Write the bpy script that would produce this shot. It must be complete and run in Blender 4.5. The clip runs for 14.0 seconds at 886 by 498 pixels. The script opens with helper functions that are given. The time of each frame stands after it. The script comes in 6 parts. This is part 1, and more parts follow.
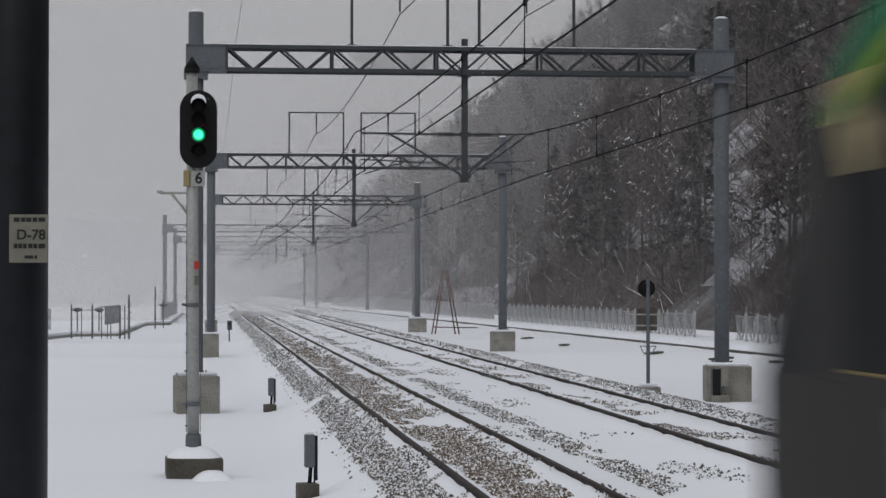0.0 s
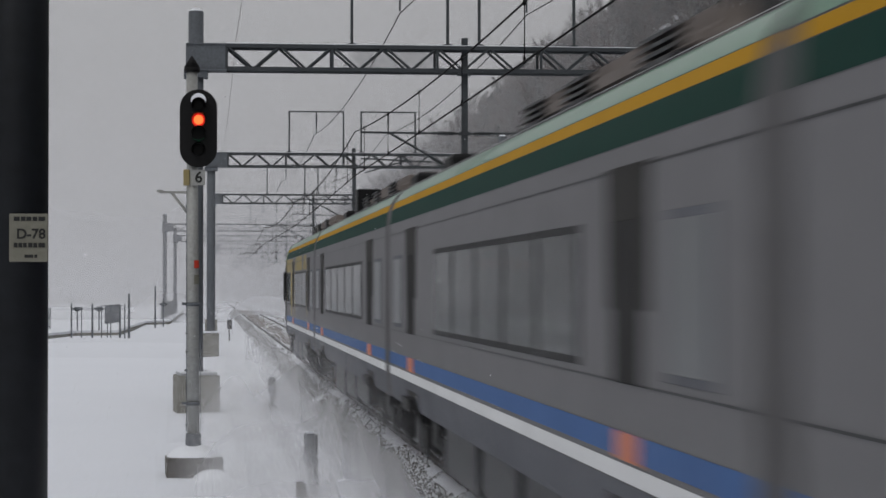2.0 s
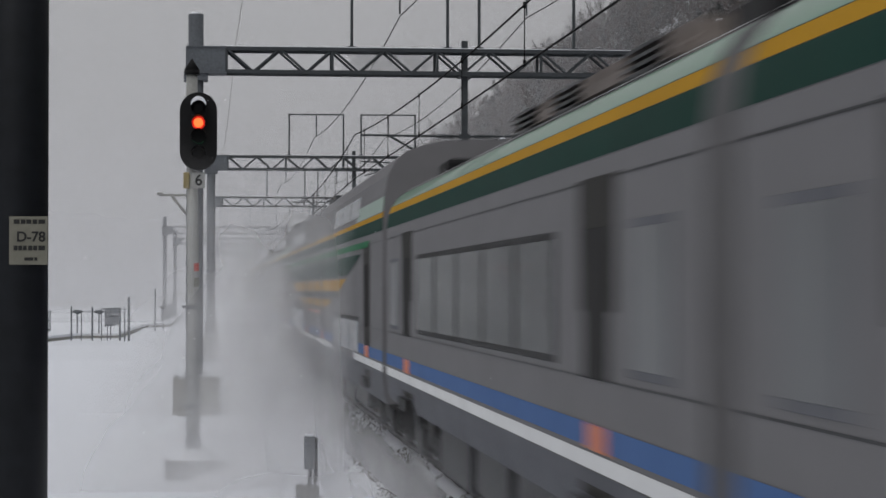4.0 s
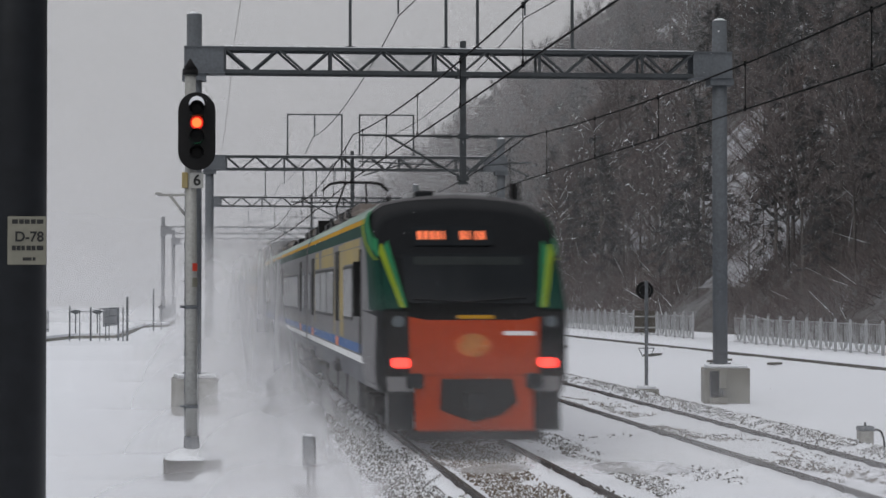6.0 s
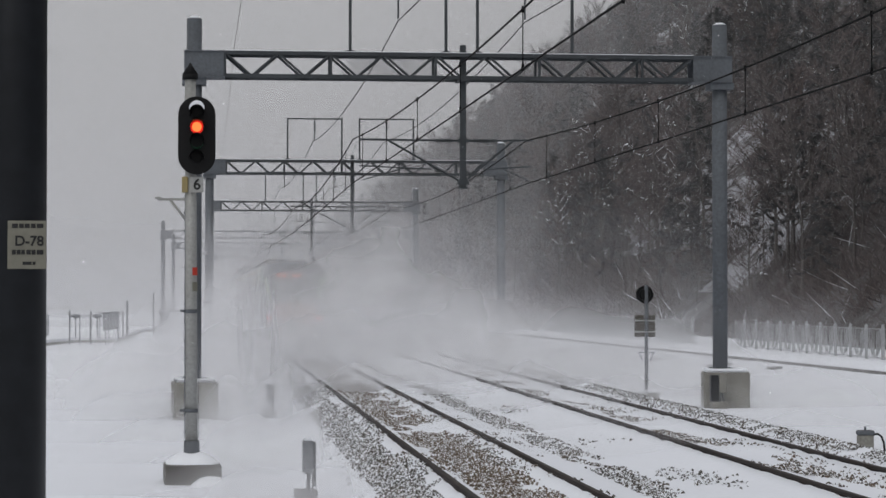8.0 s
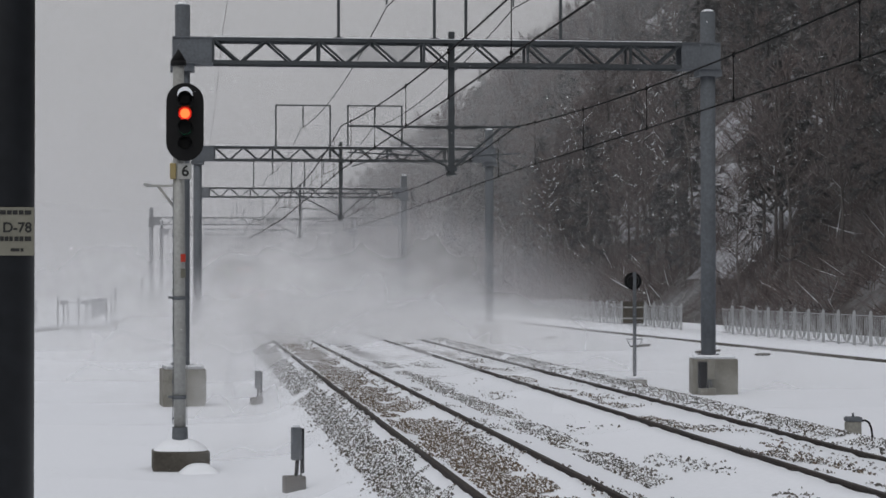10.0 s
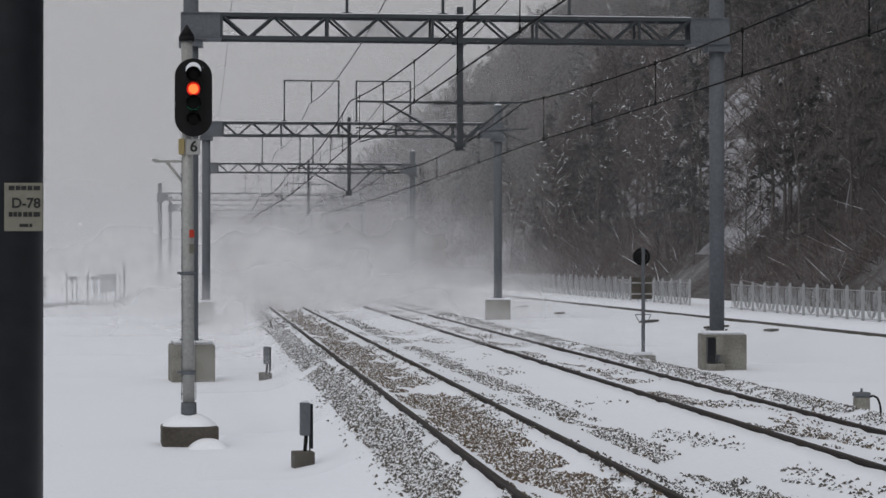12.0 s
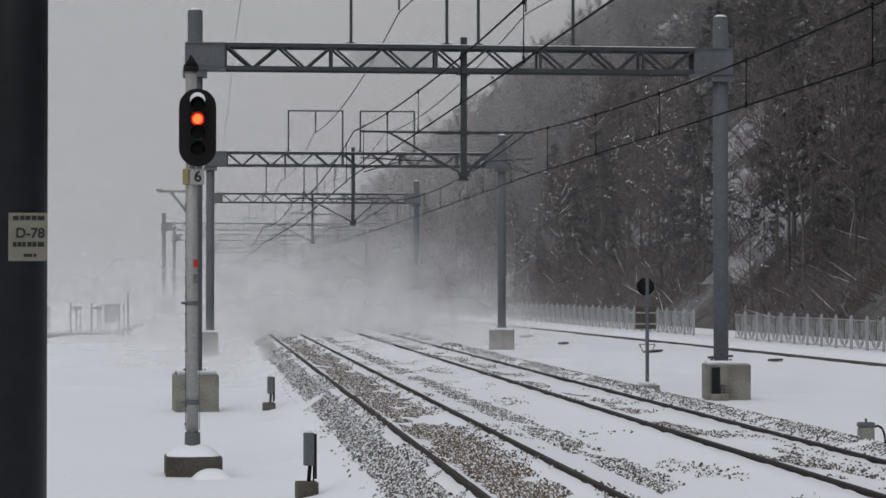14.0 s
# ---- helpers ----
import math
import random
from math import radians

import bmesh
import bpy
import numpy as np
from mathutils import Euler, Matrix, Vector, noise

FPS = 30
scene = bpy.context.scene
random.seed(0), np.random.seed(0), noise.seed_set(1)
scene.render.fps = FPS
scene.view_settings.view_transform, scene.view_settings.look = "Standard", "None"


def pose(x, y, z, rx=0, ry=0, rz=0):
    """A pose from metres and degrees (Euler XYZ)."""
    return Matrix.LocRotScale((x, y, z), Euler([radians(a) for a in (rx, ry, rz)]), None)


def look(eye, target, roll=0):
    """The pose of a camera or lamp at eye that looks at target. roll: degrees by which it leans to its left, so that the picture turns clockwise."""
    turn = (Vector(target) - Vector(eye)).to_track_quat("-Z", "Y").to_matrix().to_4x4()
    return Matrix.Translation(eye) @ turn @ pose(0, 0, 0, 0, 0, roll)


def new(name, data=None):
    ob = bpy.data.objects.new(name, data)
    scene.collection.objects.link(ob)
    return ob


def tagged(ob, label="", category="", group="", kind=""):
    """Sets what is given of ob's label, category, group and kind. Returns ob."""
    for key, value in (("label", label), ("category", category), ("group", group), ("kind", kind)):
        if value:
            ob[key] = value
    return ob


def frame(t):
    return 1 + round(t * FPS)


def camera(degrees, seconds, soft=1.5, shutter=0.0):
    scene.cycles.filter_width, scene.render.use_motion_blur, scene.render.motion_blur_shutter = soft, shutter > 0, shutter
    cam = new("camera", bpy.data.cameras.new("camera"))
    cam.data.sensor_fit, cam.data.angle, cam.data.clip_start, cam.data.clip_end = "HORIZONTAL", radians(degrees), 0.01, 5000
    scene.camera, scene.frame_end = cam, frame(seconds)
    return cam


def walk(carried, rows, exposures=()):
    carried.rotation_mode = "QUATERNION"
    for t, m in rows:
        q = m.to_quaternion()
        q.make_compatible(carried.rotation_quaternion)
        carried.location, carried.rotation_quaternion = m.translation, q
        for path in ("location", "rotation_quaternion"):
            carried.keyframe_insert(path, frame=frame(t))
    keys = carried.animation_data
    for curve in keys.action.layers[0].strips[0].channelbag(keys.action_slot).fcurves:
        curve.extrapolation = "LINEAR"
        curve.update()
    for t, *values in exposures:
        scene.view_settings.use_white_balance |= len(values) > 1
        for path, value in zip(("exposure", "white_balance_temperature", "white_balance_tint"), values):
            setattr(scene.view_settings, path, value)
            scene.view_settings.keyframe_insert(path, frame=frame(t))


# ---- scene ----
import itertools

# ------------------------------------------------------------------ camera
FOCAL = 784 / math.tan(radians(22.18) / 2)
EYE = (0.0, 0.0, 2.31)
cam = camera(22.18, 14.0, soft=1.5, shutter=0.7)
scene.cycles.transparent_max_bounces = 40
# seconds, sway right and down in thousandths of the focal length * 4
SWAY = [(0, 1.5, 3), (0.5, 1.5, -3), (1, 1.5, -4.5), (1.5, 1.5, -1.5), (2, 1.5, 1.5), (2.5, 2.5, 3), (3, 3, 6.5),
        (5.5, -1.5, 6.5), (6, -1.5, 6.5), (6.5, 0, 8), (7, 0, 11), (7.5, 0, 12.5), (8, -1.5, 14), (8.3, -3, 13.5),
        (10.3, -26, -24), (10.5, -27.5, -32), (11, -26.5, -31.5), (11.5, -19.5, -36.5), (11.9, -9, -52), (12, -7, -53),
        (12.2, -4, -25), (12.5, -1.5, -16.5), (13, 0, -12), (13.5, 1.5, -7.5), (14, 0, 0)]


def aim(dx, dy):
    turn = math.degrees(math.atan((420 - dx) / FOCAL))
    tilt = math.degrees(math.atan((66 + dy) / FOCAL))
    return pose(*EYE, 90 + tilt, 0, -turn)


walk(cam, [(t, aim(dx, dy)) for t, dx, dy in SWAY],
     exposures=[(0, 0.05), (1.0, 0.0), (3.0, 0.0), (5.3, 0.0), (6.0, 0.21), (6.5, 0.36), (7.2, 0.36), (8, 0.13), (10, 0.08), (14, 0.06)])

# ------------------------------------------------------------------ daylight
world = bpy.data.worlds.new("overcast")
scene.world = world
world.use_nodes = True
wn, wl = world.node_tree.nodes, world.node_tree.links
wn.clear()
w_out = wn.new("ShaderNodeOutputWorld")
w_bg = wn.new("ShaderNodeBackground")
w_sky = wn.new("ShaderNodeTexSky")
w_sky.sky_type, w_sky.sun_disc = "NISHITA", False
w_sky.sun_elevation, w_sky.sun_rotation = radians(38), radians(200)
w_sky.dust_density, w_sky.air_density = 5.0, 2.0
w_grey = wn.new("ShaderNodeHueSaturation")
w_grey.inputs["Saturation"].default_value = 0.1
w_co = wn.new("ShaderNodeTexCoord")
w_sep = wn.new("ShaderNodeSeparateXYZ")
w_ramp = wn.new("ShaderNodeValToRGB")
w_ramp.color_ramp.elements[0].position, w_ramp.color_ramp.elements[0].color = 0.0, (3.7, 3.7, 3.8, 1)
w_ramp.color_ramp.elements[1].position, w_ramp.color_ramp.elements[1].color = 0.9, (5.6, 5.7, 6.0, 1)
w_mix = wn.new("ShaderNodeMixRGB")
w_mix.inputs[0].default_value = 0.94
w_bg.inputs["Strength"].default_value = 0.1
wl.new(w_sky.outputs[0], w_grey.inputs["Color"])
wl.new(w_grey.outputs[0], w_mix.inputs[1])
wl.new(w_co.outputs["Generated"], w_sep.inputs[0])
wl.new(w_sep.outputs["Z"], w_ramp.inputs[0])
wl.new(w_ramp.outputs[0], w_mix.inputs[2])
wl.new(w_mix.outputs[0], w_bg.inputs["Color"])
wl.new(w_bg.outputs[0], w_out.inputs["Surface"])
sun = new("sun", bpy.data.lights.new("sun", "SUN"))
sun.data.energy, sun.data.angle, sun.data.color = 0.5, radians(30), (1.0, 0.98, 0.95)
sun.matrix_basis = look((-20, -40, 40), (0, 0, 0))

# ------------------------------------------------------------------ materials


def material(name, colour, rough=0.6, metal=0.0, grain=0.15, scale=8.0, stain=0.15, stain_scale=0.7, bump=0.15, alt=None,
             island=0.0, coat=0.0, spec=0.5):
    """A surface with fine grain, broad stains and a little relief, in object space metres."""
    m = bpy.data.materials.new(name)
    m.use_nodes = True
    n, l = m.node_tree.nodes, m.node_tree.links
    b = n["Principled BSDF"]
    co = n.new("ShaderNodeTexCoord")
    fine, broad = n.new("ShaderNodeTexNoise"), n.new("ShaderNodeTexNoise")
    fine.inputs["Scale"].default_value, fine.inputs["Detail"].default_value = scale, 6
    broad.inputs["Scale"].default_value, broad.inputs["Detail"].default_value = stain_scale, 4
    l.new(co.outputs["Object"], fine.inputs["Vector"])
    l.new(co.outputs["Object"], broad.inputs["Vector"])
    base = [*colour, 1]
    other = [*(alt or [c * 0.55 for c in colour]), 1]
    ramp = n.new("ShaderNodeMapRange")
    ramp.inputs["From Min"].default_value, ramp.inputs["From Max"].default_value = 0.42, 0.68
    ramp.inputs["To Max"].default_value = stain
    l.new(broad.outputs["Fac"], ramp.inputs["Value"])
    mix = n.new("ShaderNodeMixRGB")
    mix.inputs[1].default_value, mix.inputs[2].default_value = base, other
    l.new(ramp.outputs[0], mix.inputs[0])
    hsv = n.new("ShaderNodeHueSaturation")
    l.new(mix.outputs[0], hsv.inputs["Color"])
    val = n.new("ShaderNodeMapRange")
    val.inputs["From Min"].default_value, val.inputs["From Max"].default_value = 0.3, 0.7
    val.inputs["To Min"].default_value, val.inputs["To Max"].default_value = 1 - grain, 1 + grain
    l.new(fine.outputs["Fac"], val.inputs["Value"])
    last = val.outputs[0]
    if island:
        geo = n.new("ShaderNodeNewGeometry")
        rnd = n.new("ShaderNodeMapRange")
        rnd.inputs["To Min"].default_value, rnd.inputs["To Max"].default_value = 1 - island, 1 + island
        l.new(geo.outputs["Random Per Island"], rnd.inputs["Value"])
        mul = n.new("ShaderNodeMath")
        mul.operation = "MULTIPLY"
        l.new(last, mul.inputs[0])
        l.new(rnd.outputs[0], mul.inputs[1])
        last = mul.outputs[0]
    l.new(last, hsv.inputs["Value"])
    l.new(hsv.outputs[0], b.inputs["Base Color"])
    b.inputs["Roughness"].default_value, b.inputs["Metallic"].default_value = rough, metal
    b.inputs["Coat Weight"].default_value = coat
    b.inputs["Specular IOR Level"].default_value = spec
    if bump:
        bn = n.new("ShaderNodeBump")
        bn.inputs["Strength"].default_value, bn.inputs["Distance"].default_value = bump, 0.02
        l.new(fine.outputs["Fac"], bn.inputs["Height"])
        l.new(bn.outputs[0], b.inputs["Normal"])
    return m


def glow(name, colour, strength):
    m = bpy.data.materials.new(name)
    m.use_nodes = True
    b = m.node_tree.nodes["Principled BSDF"]
    b.inputs["Base Color"].default_value = [*colour, 1]
    b.inputs["Emission Color"].default_value = [*colour, 1]
    b.inputs["Emission Strength"].default_value = strength
    return m


SNOW = material("snow", (0.84, 0.86, 0.91), 0.75, 0, 0.025, 14, 0.12, 0.25, 0.35, alt=(0.74, 0.77, 0.83))
CAP = material("snow_cap", (0.86, 0.88, 0.92), 0.75, 0, 0.03, 20, 0.1, 1, 0.3, alt=(0.78, 0.8, 0.85))
STEEL = material("galvanised_steel", (0.115, 0.125, 0.138), 0.75, 0, 0.14, 14, 0.35, 0.9, 0.08, alt=(0.08, 0.085, 0.092), spec=0.2)
LATTICE = material("weathered_lattice_steel", (0.06, 0.066, 0.071), 0.8, 0, 0.15, 20, 0.4, 1.2, 0.06, spec=0.15)
MAST = material("pale_mast_steel", (0.34, 0.345, 0.335), 0.55, 0.2, 0.12, 18, 0.4, 1.5, 0.08, alt=(0.24, 0.23, 0.2))
LIME = material("yellow_green_paint", (0.2, 0.27, 0.02), 0.75, 0, 0.05, 4, 0.2, 0.7, 0.01, spec=0.12)
CREST = material("faded_crest_print", (0.4, 0.16, 0.05), 0.75, 0, 0.2, 9, 0.8, 6, 0.01, alt=(0.5, 0.08, 0.015), spec=0.1)
DIMGLASS = material("dark_saloon_glass", (0.026, 0.03, 0.03), 0.12, 0, 0.1, 2, 0.3, 0.6, 0.0, alt=(0.05, 0.055, 0.055), spec=0.02)
DARK = material("dark_painted_steel", (0.011, 0.0125, 0.015), 0.45, 0.1, 0.2, 10, 0.4, 1.1, 0.06, spec=0.2)
BLACK = material("matt_black", (0.006, 0.006, 0.0065), 0.6, 0, 0.2, 12, 0.3, 2, 0.05, spec=0.2)
CONCRETE = material("weathered_concrete", (0.23, 0.225, 0.2), 0.9, 0, 0.2, 22, 0.7, 2.2, 0.4, alt=(0.11, 0.1, 0.08))
WETCON = material("wet_dark_concrete", (0.08, 0.072, 0.06), 0.9, 0, 0.25, 22, 0.7, 2.2, 0.4, alt=(0.04, 0.035, 0.028))
RAIL = material("rusty_rail", (0.026, 0.021, 0.019), 0.7, 0, 0.25, 20, 0.5, 1.0, 0.1, alt=(0.05, 0.035, 0.028), spec=0.2)
SLEEPER = material("concrete_sleeper", (0.26, 0.25, 0.235), 0.9, 0, 0.2, 18, 0.5, 3, 0.3)
WIRE = material("dark_wire", (0.006, 0.006, 0.0065), 0.8, 0.0, 0.1, 10, 0.2, 1, 0, spec=0.08)
PLATE = material("cream_plate", (0.17, 0.165, 0.13), 0.6, 0, 0.08, 30, 0.3, 6, 0.05)
INK = material("plate_ink", (0.008, 0.008, 0.008), 0.7, 0, 0.2, 20, 0.2, 2, 0)
WHITE = material("white_enamel", (0.75, 0.76, 0.76), 0.5, 0, 0.06, 20, 0.3, 3, 0.03)
RED = material("red_enamel", (0.5, 0.04, 0.02), 0.5, 0, 0.1, 20, 0.3, 3, 0.03)
FENCE = material("pale_fence_paint", (0.37, 0.38, 0.39), 0.6, 0.1, 0.12, 12, 0.3, 1, 0.05)
BRACE = material("rust_orange_steel", (0.1, 0.05, 0.036), 0.7, 0.1, 0.3, 14, 0.5, 2, 0.1)
SILVER = material("brushed_car_body", (0.178, 0.176, 0.182), 0.75, 0, 0.05, 3, 0.25, 0.5, 0.01, alt=(0.15, 0.148, 0.152), spec=0.12)
SKIRT = material("grey_skirt", (0.13, 0.135, 0.15), 0.75, 0, 0.08, 4, 0.4, 0.8, 0.02, spec=0.12)
ROOFG = material("grey_roof", (0.2, 0.175, 0.16), 0.75, 0, 0.1, 4, 0.4, 0.8, 0.02, spec=0.12)
GREEN = material("bright_green_paint", (0.02, 0.15, 0.065), 0.75, 0, 0.05, 4, 0.2, 0.7, 0.01, spec=0.12)
TEAL = material("deep_green_paint", (0.0045, 0.038, 0.027), 0.75, 0, 0.08, 4, 0.2, 0.7, 0.01, spec=0.12)
ROOFGREEN = material("glossy_roof_green", (0.03, 0.17, 0.075), 0.3, 0, 0.05, 4, 0.25, 0.7, 0.01, alt=(0.1, 0.2, 0.12), spec=0.6, coat=0.3)
YELLOW = material("yellow_paint", (0.45, 0.24, 0.01), 0.75, 0, 0.05, 4, 0.2, 0.7, 0.01, spec=0.12)
BEIGE = material("sand_wrap", (0.33, 0.26, 0.11), 0.75, 0, 0.08, 3, 0.5, 1.2, 0.01, alt=(0.2, 0.19, 0.16), spec=0.12)
BLUE = material("blue_stripe", (0.07, 0.145, 0.33), 0.75, 0, 0.06, 4, 0.3, 0.7, 0.01, spec=0.12)
ORANGE = material("orange_nose", (0.36, 0.046, 0.009), 0.75, 0, 0.06, 6, 0.25, 1.2, 0.01, spec=0.12)
NOSE = material("black_nose_gloss", (0.011, 0.012, 0.0135), 0.6, 0, 0.1, 6, 0.2, 1, 0.01, spec=0.05)
GLASS = material("tinted_glass", (0.01, 0.012, 0.014), 0.08, 0, 0.1, 2, 0.2, 0.6, 0.0, spec=0.06)
PALEGLASS = material("reflecting_pale_glass", (0.13, 0.15, 0.165), 0.15, 0.2, 0.1, 1, 0.5, 0.8, 0.0, spec=0.2)
ENDGLASS = material("grey_end_glass", (0.11, 0.115, 0.12), 0.3, 0, 0.1, 1, 0.4, 0.8, 0.0, spec=0.1)
DOOR = material("door_leaf_grey", (0.036, 0.035, 0.032), 0.75, 0, 0.06, 5, 0.3, 0.8, 0.02, spec=0.12)
DOORGLASS = material("smoked_door_glass", (0.06, 0.06, 0.06), 0.4, 0, 0.1, 2, 0.3, 0.6, 0.0, spec=0.0)
TAIL = glow("tail_lamp_red", (1.0, 0.045, 0.03), 1.9)
DISPLAY = glow("amber_display", (1.0, 0.2, 0.07), 0.42)
LITTER = material("snow_dusted_leaf_litter", (0.05, 0.041, 0.037), 0.95, 0, 0.3, 2.2, 0.6, 0.3, 0.1, alt=(0.24, 0.245, 0.26))
SLOPE = material("snowy_slope_with_litter", (0.4, 0.41, 0.44), 0.95, 0, 0.3, 1.6, 0.85, 0.5, 0.1, alt=(0.08, 0.068, 0.062))
LENS_OFF = material("dark_lens", (0.006, 0.006, 0.006), 0.15, 0, 0.1, 9, 0.1, 3, 0, spec=0.1)
AMBER = material("orange_step_mark", (0.62, 0.16, 0.05), 0.5, 0, 0.08, 8, 0.2, 2, 0)
GO = glow("signal_green", (0.04, 1.0, 0.36), 1.9)
STOP = glow("signal_red", (1.0, 0.13, 0.03), 2.0)
HALO_RED = glow("signal_red_halo", (0.8, 0.02, 0.01), 0.5)
HALO_GREEN = glow("signal_green_halo", (0.01, 0.5, 0.2), 0.3)
INSUL = material("brown_insulator", (0.06, 0.035, 0.028), 0.3, 0, 0.1, 9, 0.2, 3, 0)

# ------------------------------------------------------------------ mesh helpers


def box(bm, x0, x1, y0, y1, z0, z1, m=None):
    vs = [bm.verts.new(Vector(c) if m is None else m @ Vector(c)) for c in itertools.product((x0, x1), (y0, y1), (z0, z1))]
    for a in ((0, 1, 3, 2), (4, 6, 7, 5), (0, 4, 5, 1), (2, 3, 7, 6), (0, 2, 6, 4), (1, 5, 7, 3)):
        bm.faces.new([vs[i] for i in a])
    return bm


def rod(bm, p, q, r0, r1=None, n=8, caps=True):
    p, q = Vector(p), Vector(q)
    r1 = r0 if r1 is None else r1
    ax = (q - p).normalized()
    side = ax.orthogonal().normalized()
    up = ax.cross(side)
    rings = []
    for c, r in ((p, r0), (q, r1)):
        rings.append([bm.verts.new(c + r * (math.cos(2 * math.pi * i / n) * side + math.sin(2 * math.pi * i / n) * up)) for i in range(n)])
    for i in range(n):
        f = bm.faces.new((rings[0][i], rings[0][(i + 1) % n], rings[1][(i + 1) % n], rings[1][i]))
        f.smooth = n > 6
    if caps:
        bm.faces.new(rings[0][::-1])
        bm.faces.new(rings[1])
    return bm


def path(bm, pts, r, n=6):
    for a, b in zip(pts, pts[1:]):
        rod(bm, a, b, r, r, n)
    return bm


def prism(bm, outline, y0, y1, cap0=True, cap1=True, smooth=False):
    """Extrudes an outline of (x, z) along y."""
    a = [bm.verts.new((x, y0, z)) for x, z in outline]
    b = [bm.verts.new((x, y1, z)) for x, z in outline]
    k = len(outline)
    for i in range(k):
        f = bm.faces.new((a[i], a[(i + 1) % k], b[(i + 1) % k], b[i]))
        f.smooth = smooth
    if cap0:
        bm.faces.new(a[::-1])
    if cap1:
        bm.faces.new(b)
    return bm


def bevel(bm, w=0.01, seg=1):
    bmesh.ops.bevel(bm, geom=bm.edges[:], offset=w, segments=seg, affect="EDGES", clamp_overlap=True)
    return bm


def mesh_of(name, bm, mats):
    bmesh.ops.recalc_face_normals(bm, faces=bm.faces)
    me = bpy.data.meshes.new(name)
    bm.to_mesh(me)
    bm.free()
    for m in mats if isinstance(mats, (list, tuple)) else (mats,):
        me.materials.append(m)
    return me


def part(name, bm, mats, parent, label=""):
    ob = new(name, mesh_of(name, bm, mats))
    ob.parent = parent
    return tagged(ob, label)


def solid(name, bm, mats, label, category, group="", kind="", at=None):
    ob = new(name, mesh_of(name, bm, mats))
    if at is not None:
        ob.matrix_basis = at
    return tagged(ob, label, category, group, kind)


def empty(name, label, category, group="", at=None):
    ob = new(name)
    ob.empty_display_size = 0.2
    if at is not None:
        ob.matrix_basis = at
    return tagged(ob, label, category, group)


def B():
    return bmesh.new()


def text_part(name, words, size, mat, parent, m, depth=0.002):
    cu = bpy.data.curves.new(name, "FONT")
    cu.body, cu.size, cu.extrude, cu.align_x, cu.align_y = words, size, depth, "CENTER", "CENTER"
    cu.offset = size * 0.022
    tmp = bpy.data.objects.new("tmp_text", cu)
    scene.collection.objects.link(tmp)
    bpy.context.view_layer.update()
    me = bpy.data.meshes.new_from_object(tmp.evaluated_get(bpy.context.evaluated_depsgraph_get()))
    bpy.data.objects.remove(tmp)
    me.name = name
    me.materials.clear()
    me.materials.append(mat)
    ob = new(name, me)
    ob.parent, ob.matrix_basis = parent, m
    return ob

# ------------------------------------------------------------------ ground and tracks
CLEARING = -0.14
RAILS_X = (3.09, 4.595, 7.49, 8.995)
TRACK_X = (3.84, 8.24)
SECTION = [(-900, -0.9), (-300, -0.85), (-120, -0.8), (-60, -0.8), (-30, -0.8), (-15, -0.79), (-8, -0.79), (-5, -0.78), (-3, -0.78), (-2, -0.78),
           (-1.2, -0.78), (-0.6, -0.79), (0, -0.8), (0.5, -0.79), (0.9, -0.77), (1.2, -0.76), (1.5, -0.73), (1.75, -0.68), (1.95, -0.6), (2.15, -0.5),
           (2.35, -0.4), (2.5, -0.3), (2.7, -0.2), (2.9, -0.13), (3.02, -0.05), (3.09, -0.15), (3.16, -0.05), (3.3, -0.12), (3.6, -0.17), (3.9, -0.18),
           (4.2, -0.17), (4.45, -0.11), (4.525, -0.05), (4.595, -0.15), (4.665, -0.05), (4.8, -0.11), (5.1, -0.16), (5.5, -0.2), (6, -0.21), (6.5, -0.19),
           (6.9, -0.15), (7.2, -0.1), (7.42, -0.05), (7.49, -0.15), (7.56, -0.05), (7.8, -0.1), (8.24, -0.14), (8.6, -0.13), (8.925, -0.05), (8.995, -0.15),
           (9.065, -0.05), (9.2, -0.06), (9.4, 0.0), (9.65, 0.05), (9.9, 0.0), (10.3, -0.28), (10.7, -0.52), (11.2, -0.55), (12, -0.56), (13, -0.57), (15, -0.56),
           (18, -0.55), (21, -0.54), (23.2, -0.53), (26, -0.52), (27.3, -0.5), (28.2, 0.0), (29.5, 1.0), (31, 2.4), (34, 5.2), (37, 8.0), (40, 10.9), (45, 15.6), (50, 20.3), (56, 26), (62, 31.7), (68, 37.3),
           (75, 43.8), (82, 50), (90, 57), (105, 68), (120, 76), (150, 84), (200, 88), (320, 90), (900, 90)]


def lie(x):
    for (xa, za), (xb, zb) in zip(SECTION, SECTION[1:]):
        if xa <= x <= xb:
            return za + (zb - za) * (x - xa) / (xb - xa)
    return SECTION[-1][1]


def hill_scale(y):
    """The ridge sinks slowly along the line."""
    return 1.0 if y < 260 else max(0.3, 1.0 - (y - 260) * 0.0009)


def foot(y):
    """How far the fence and the hill's foot draw in towards the tracks."""
    return min(max(0.033 * (y - 90), -1.0), 10.0)


